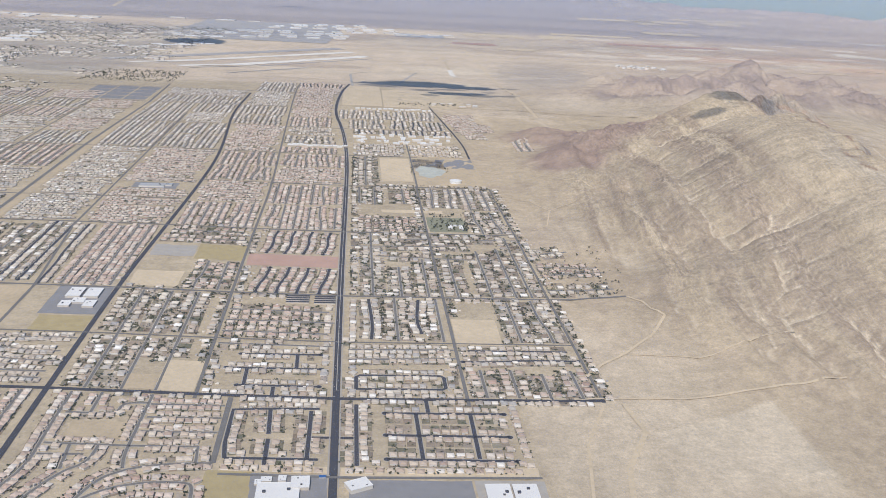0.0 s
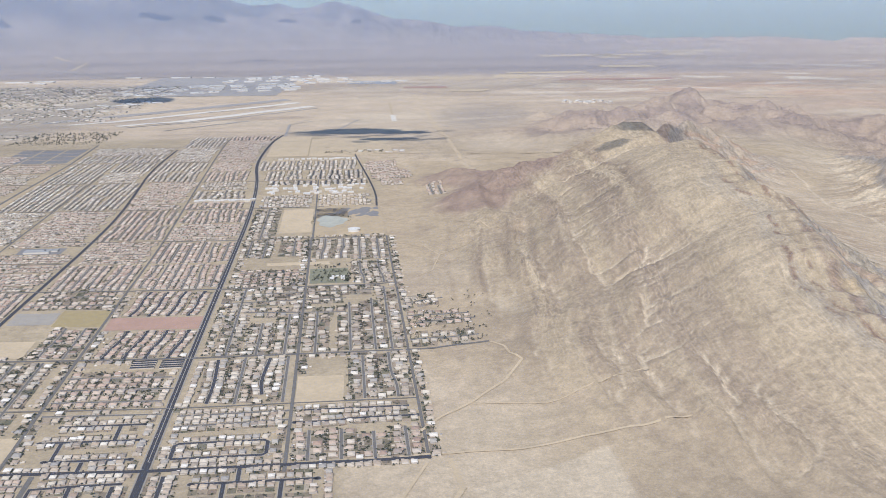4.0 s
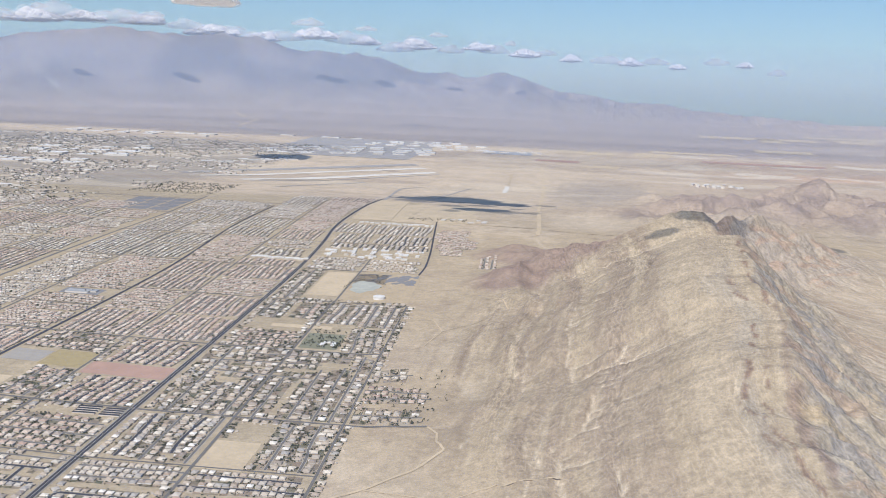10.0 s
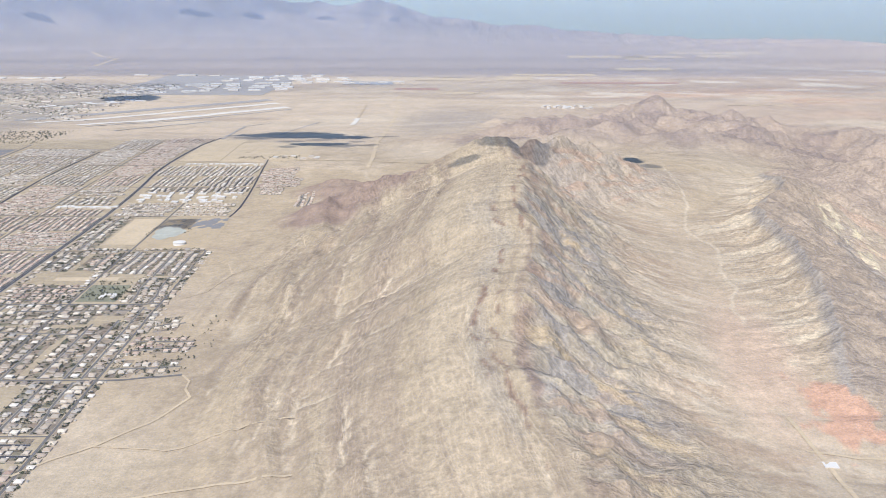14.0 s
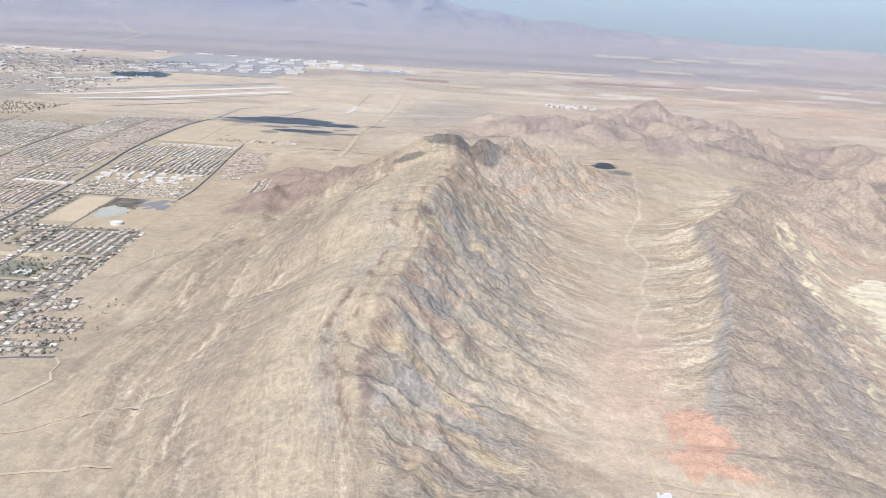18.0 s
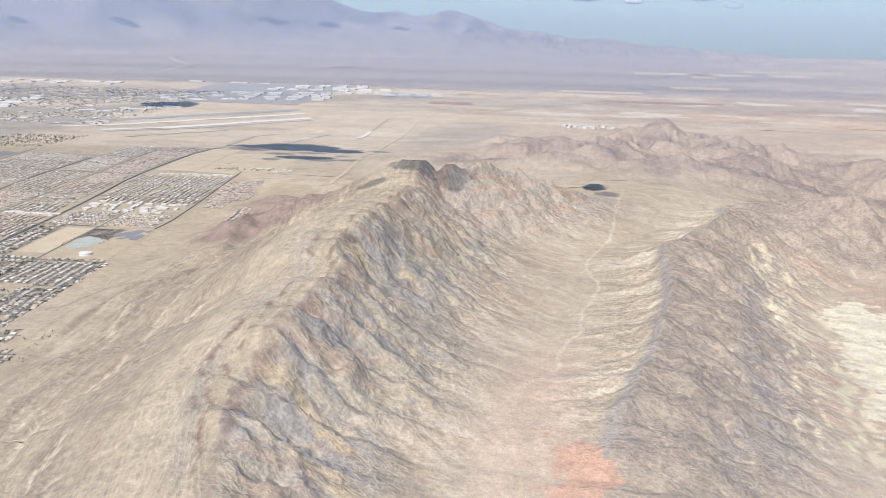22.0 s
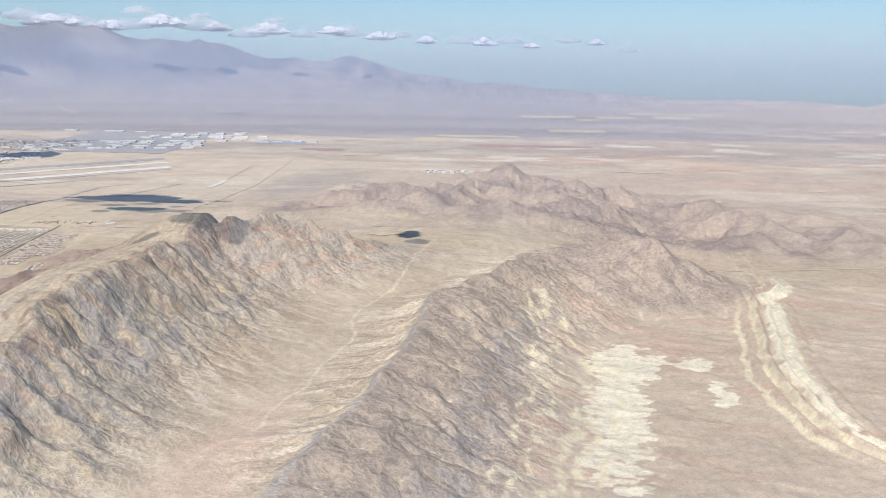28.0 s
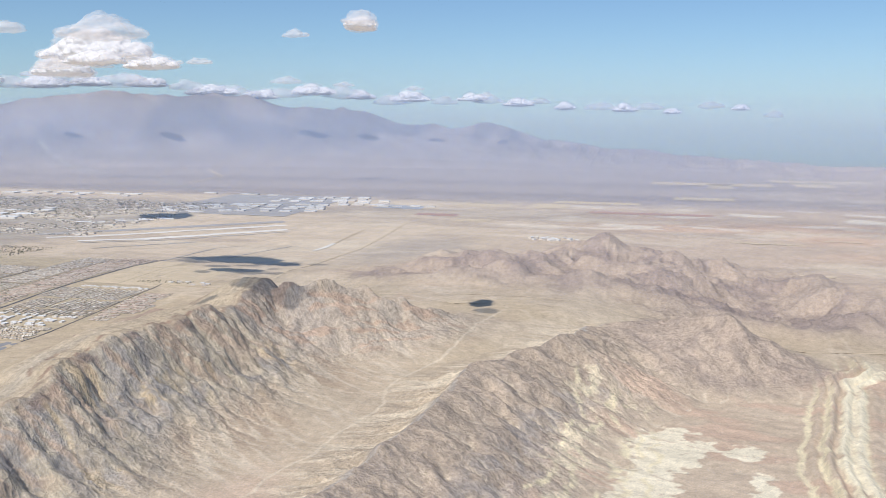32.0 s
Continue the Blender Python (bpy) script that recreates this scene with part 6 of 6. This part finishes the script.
for cx, cy, turn, nx, ny, dx, dy in ((-505, 2130, 40, 4, 5, 62, 34), (-330, 2195, 10, 4, 4, 58, 44), (-310, 2400, 10, 5, 3, 56, 46), (-170, 2345, 10, 3, 3, 50, 44), (-600, 2480, 0, 4, 1, 70, 30),
                                     (-1080, 2360, 0, 6, 2, 75, 50), (-960, 1900, 10, 4, 3, 70, 70), (-560, 1870, 40, 5, 2, 44, 30), (-950, 1700, 10, 4, 2, 60, 50), (-40, 2300, 8, 4, 1, 44, 30)):
    c, s = math.cos(radians(turn)), math.sin(radians(turn))
    for i in range(nx):
        for j in range(ny):
            if r3.random() < 0.15:
                continue
            a, b = (i - (nx - 1) / 2) * dx + r3.uniform(-8, 8), (j - (ny - 1) / 2) * dy + r3.uniform(-6, 6)
            sheds.append((cx + a * c - b * s, cy + a * s + b * c, dx * r3.uniform(0.35, 0.8), dy * r3.uniform(0.35, 0.65), r3.uniform(2.0, 3.6), turn))
many(sheds, name="warehouse", label="huge white-roofed warehouse on the desert plain", in_town=False, cat="warehouse", units=1, group="warehouses", wall=M_WALL_ONE)
many([(r3.uniform(360, 460), r3.uniform(1835, 1885), r3.uniform(6, 14), r3.uniform(4, 8), 3, r3.uniform(0, 90)) for _ in range(22)], name="plant_building", label="small pale industrial building in the desert", in_town=False, units=0, group="plant buildings")
many([(r3.uniform(-10, 60), r3.uniform(1188, 1206), r3.uniform(5, 10), r3.uniform(3, 5), 2, r3.uniform(0, 30)) for _ in range(8)], name="shed", label="small pale shed at the desert's edge", in_town=False, units=0, group="sheds")
for x0, x1, y0, y1, m in [(60, 210, 2355, 2420, M_PALE), (140, 215, 2070, 2105, M_PALE), (500, 900, 3330, 3460, M_PALE), (300, 520, 2500, 2560, M_PALE), (600, 760, 2700, 2800, M_PALE), (-110, 10, 2260, 2330, M_GREYROOF), (-620, -250, 2040, 2480, M_TAXI), (900, 1250, 3600, 3700, M_PALE), (970, 1100, 3350, 3520, M_PALE), (690, 770, 3190, 3440, M_PALE), (260, 350, 2360, 2470, M_PALE), (165, 228, 2092, 2114, M_PALE), (730, 865, 1920, 1932, M_PALE), (905, 970, 1980, 1990, M_PALE), (1056, 1084, 1755, 1770, M_PALE), (830, 885, 1622, 1640, M_PALE), (395, 432, 1134, 1146, M_PALE), (30, 130, 2150, 2190, M_PINK), (420, 700, 2290, 2330, M_PINK)]:
    lot("ground_lot", x0, x1, y0, y1, m, "pale flat ground on the far plain", lift=0.6, n=12, in_town=False, rag=9)


def suburb(n, seed, box, name, white):
    q = random.Random(seed)
    verts, faces, index, tv, tf = [], [], [], [], []
    pts = []
    while len(pts) < n:
        x, y = q.uniform(*box[:2]), q.uniform(*box[2:])
        if (x > -530 and y < 1440 and y > 1150) or (x > -715 and 1440 <= y < 1650) or (x > -500 and y >= 1650):
            continue
        gx = round(x / 13) * 13 + q.uniform(-2, 2)
        gy = round(y / 24) * 24 + q.choice((-6, 6)) + q.uniform(-1.5, 1.5)
        if float(vnoise([gx / 120], [gy / 120], 3)[0]) > 0.72:
            continue
        pts.append((gx, gy))
    zz = land([p[0] for p in pts], [p[1] for p in pts])
    for (x, y), z in zip(pts, zz):
        big = q.random() < white
        w, d, h = (q.uniform(8, 26), q.uniform(6, 14), 2.5) if big else (q.uniform(4, 7), q.uniform(3.5, 6), 0.9)
        hv, hf, hi = home_arrays(w, d, h, 0)
        o = len(verts)
        verts += [(x + a, y + b, z + (c if c < h + 0.01 or not big else h + 0.4)) for a, b, c in hv]
        faces += [tuple(o + k for k in f) for f in hf]
        index += hi
        for _ in range(q.choice((1, 2, 3, 3))):
            kv, kf = q.choice(far_kinds)
            o, r = len(tv), q.uniform(1.2, 2.6)
            dx, dy = q.uniform(-8, 8), q.uniform(-8, 8)
            tv += [(x + dx + p[0] * r, y + dy + p[1] * r, z + p[2] * r - 0.4) for p in kv]
            tf += [tuple(o + k for k in f) for f in kf]
    tagged(raw(name, verts, faces, [M_WALL, M_ROOF], index), "distant low houses and pale-roofed shops of the suburb", "houses", kind="stuff")
    tagged(raw("suburb_trees", tv, tf, M_LEAF), "distant dark trees of the suburb", "trees", kind="stuff")


suburb(5200, 5, (-1700, -500, 1150, 2250), "suburb_houses", 0.10)
suburb(900, 6, (-1100, -760, 500, 1150), "suburb_houses", 0.08)


# ---- the wing's upturned tip, standing off ahead ----
WE, WD = Vector((189.2, 39.8, 192.8)), 16.0
WK = WD / 190
WR, WU, WF = Vector((0.98692, 0.16105, -0.00765)), Vector((-0.00676, 0.08874, 0.99603)), Vector((-0.16109, 0.98295, -0.08867))


def wing_at(px, py, depth=0.0):
    f = 784 / math.tan(radians(52.2 / 2))
    d = WD + depth * WK
    return WE + WF * d + WR * ((px - 784) / f * d) + WU * ((441 - py) / f * d)


def loft(name, rows, mat, parent, label=""):
    """A closed shell through sections; each row gives the edge points of one section and its thickness."""
    verts, faces = [], []
    k = 10
    for (ax, ay, ad), (bx, by, bd), th in rows:
        a, b = wing_at(ax, ay, ad), wing_at(bx, by, bd)
        for i in range(k):
            t = i / k * 2 * math.pi
            m = (1 - math.cos(t)) / 2
            verts.append(a.lerp(b, m) + WF * (th * WK * math.sin(t) * (0.55 + 0.45 * (1 - m))))
    n = len(rows)
    for j in range(n - 1):
        for i in range(k):
            faces.append((j * k + i, j * k + (i + 1) % k, (j + 1) * k + (i + 1) % k, (j + 1) * k + i))
    faces += [tuple(range(k))[::-1], tuple((n - 1) * k + i for i in range(k))]
    ob = raw(name, verts, faces, mat, parent=parent, smooth=True)
    return tagged(ob, label)


wing = tagged(new("wing_tip"), "white painted aircraft wing tip with an upturned winglet", "wing")
M_WING_EDGE = material("grey_paint", (0.55, 0.57, 0.58), 0.4, 0.03, 6)
loft("winglet", [((1190, -75, 4), (1222, -75, 4), 0.3), ((1231, 0, 3), (1266, 0, 3), 0.5), ((1262, 64, 2), (1312, 52, 2), 0.6), ((1296, 120, 1), (1352, 108, 1), 0.8), ((1318, 156, 0.5), (1382, 142, 0.5), 0.9), ((1335, 180, 0), (1404, 164, 0), 1.0),
                 ((1352, 197, 0), (1424, 180, 0), 1.0), ((1376, 210, 0), (1446, 190, 0), 1.0), ((1410, 217, 0), (1470, 196, 0), 1.0), ((1462, 222, 0), (1510, 199, 0), 1.0), ((1520, 227, 0), (1560, 201, 0), 1.0), ((1600, 232, -2), (1640, 203, -2), 1.2), ((1720, 240, -6), (1760, 206, -6), 1.4)], M_WING, wing)
loft("leading_edge", [((1222, -75, 5), (1236, -75, 5), 0.2), ((1266, 0, 4), (1282, 0, 4), 0.35), ((1312, 52, 3), (1328, 52, 3), 0.4), ((1352, 108, 2), (1372, 108, 2), 0.5), ((1382, 142, 1.5), (1402, 140, 1.5), 0.5), ((1404, 164, 1), (1424, 160, 1), 0.5), ((1424, 179, 1), (1432, 170, 1), 0.4)], M_WING_EDGE, wing)
loft("light_fairing", [((1420, 166, 1), (1430, 181, 1), 0.2), ((1432, 174, 1), (1438, 181, 1), 0.2), ((1450, 177, 1), (1451, 181, 1), 0.08)], M_WING, wing)
for ax, ay, bx, by in ((1235, 34, 1255, 34), (1263, 82, 1283, 82), (1291, 132, 1312, 131), (1321, 180, 1341, 180), (1445, 222, 1465, 218), (1485, 225, 1505, 221), (1527, 228, 1548, 223)):
    loft("static_wick", [((ax, ay, 0), (ax, ay + 1.3, 0), 0.03), ((bx, by - 0.5, 0.6), (bx, by + 1.8, 0.6), 0.06)], M_STEEL, wing)
for ay, x0 in ((209.5, 1492), (202, 1532)):
    loft("panel_seam", [((x0, ay, -1.6), (x0, ay + 1.2, -1.6), 0.03), ((1720, ay + 8, -8), (1720, ay + 10, -8), 0.04)], M_STEEL, wing)


# ---- cars on the avenues ----
M_CAR = material("car_paint", (0.75, 0.75, 0.74), 0.35, 0.02, 1.0, [(0.03, 0.03, 0.035), (0.5, 0.5, 0.52), (0.28, 0.04, 0.04), (0.7, 0.7, 0.7), (0.06, 0.09, 0.2)])
M_GLASS = material("dark_window_glass", (0.02, 0.025, 0.03), 0.1)
M_TYRE = material("tyre_rubber", (0.03, 0.03, 0.03), 0.9)


def car_model():
    base = tagged(new("car"), "small painted car on a dark asphalt avenue", "car", "cars on the avenues")
    bm = bmesh.new()
    bmesh.ops.create_cube(bm, size=1, matrix=Matrix.Translation((0, 0, 0.125)) @ Matrix.Diagonal((0.32, 0.78, 0.13, 1)))
    bmesh.ops.bevel(bm, geom=bm.edges[:], offset=0.025, segments=2, affect="EDGES")
    part("body", bm, M_CAR, base)
    bm = bmesh.new()
    bmesh.ops.create_cube(bm, size=1, matrix=Matrix.Translation((0, -0.03, 0.23)) @ Matrix.Diagonal((0.28, 0.4, 0.1, 1)))
    for v in bm.verts:
        if v.co.z > 0.24:
            v.co.x *= 0.82
            v.co.y = -0.03 + (v.co.y + 0.03) * 0.7
    part("cabin", bm, M_GLASS, base)
    for x in (-0.15, 0.15):
        for y in (-0.24, 0.24):
            bm = bmesh.new()
            bmesh.ops.create_cone(bm, cap_ends=True, segments=10, radius1=0.06, radius2=0.06, depth=0.05, matrix=Matrix.Translation((x, y, 0.06)) @ pose(0, 0, 0, 0, 90, 0))
            part("wheel", bm, M_TYRE, base)
    return base


car = car_model()
spots = []
for _ in range(46):
    v = r3.uniform(-80, 330)
    side = r3.choice((-1.15, -0.55, 0.6, 1.2))
    spots.append((-2.5 + side, v, 0 if side > 0 else 180))
for _ in range(24):
    u, side = r3.uniform(-120, 110), r3.choice((-0.6, 0.6))
    spots.append((u, 5 + side, 270 if side < 0 else 90))
for _ in range(14):
    v, side = r3.uniform(-60, 250), r3.choice((-0.6, 0.6))
    spots.append((-128 + side, v, 0 if side > 0 else 180))
xs, ys, zs = town_z([q[0] for q in spots], [q[1] for q in spots])
for i, (q, x, y, z) in enumerate(zip(spots, xs, ys, zs)):
    m = pose(float(x), float(y), float(z) + 0.2, 0, 0, q[2] + math.degrees(GRID[2]))
    if i == 0:
        car.matrix_world = m
    else:
        copy_thing(car, m)
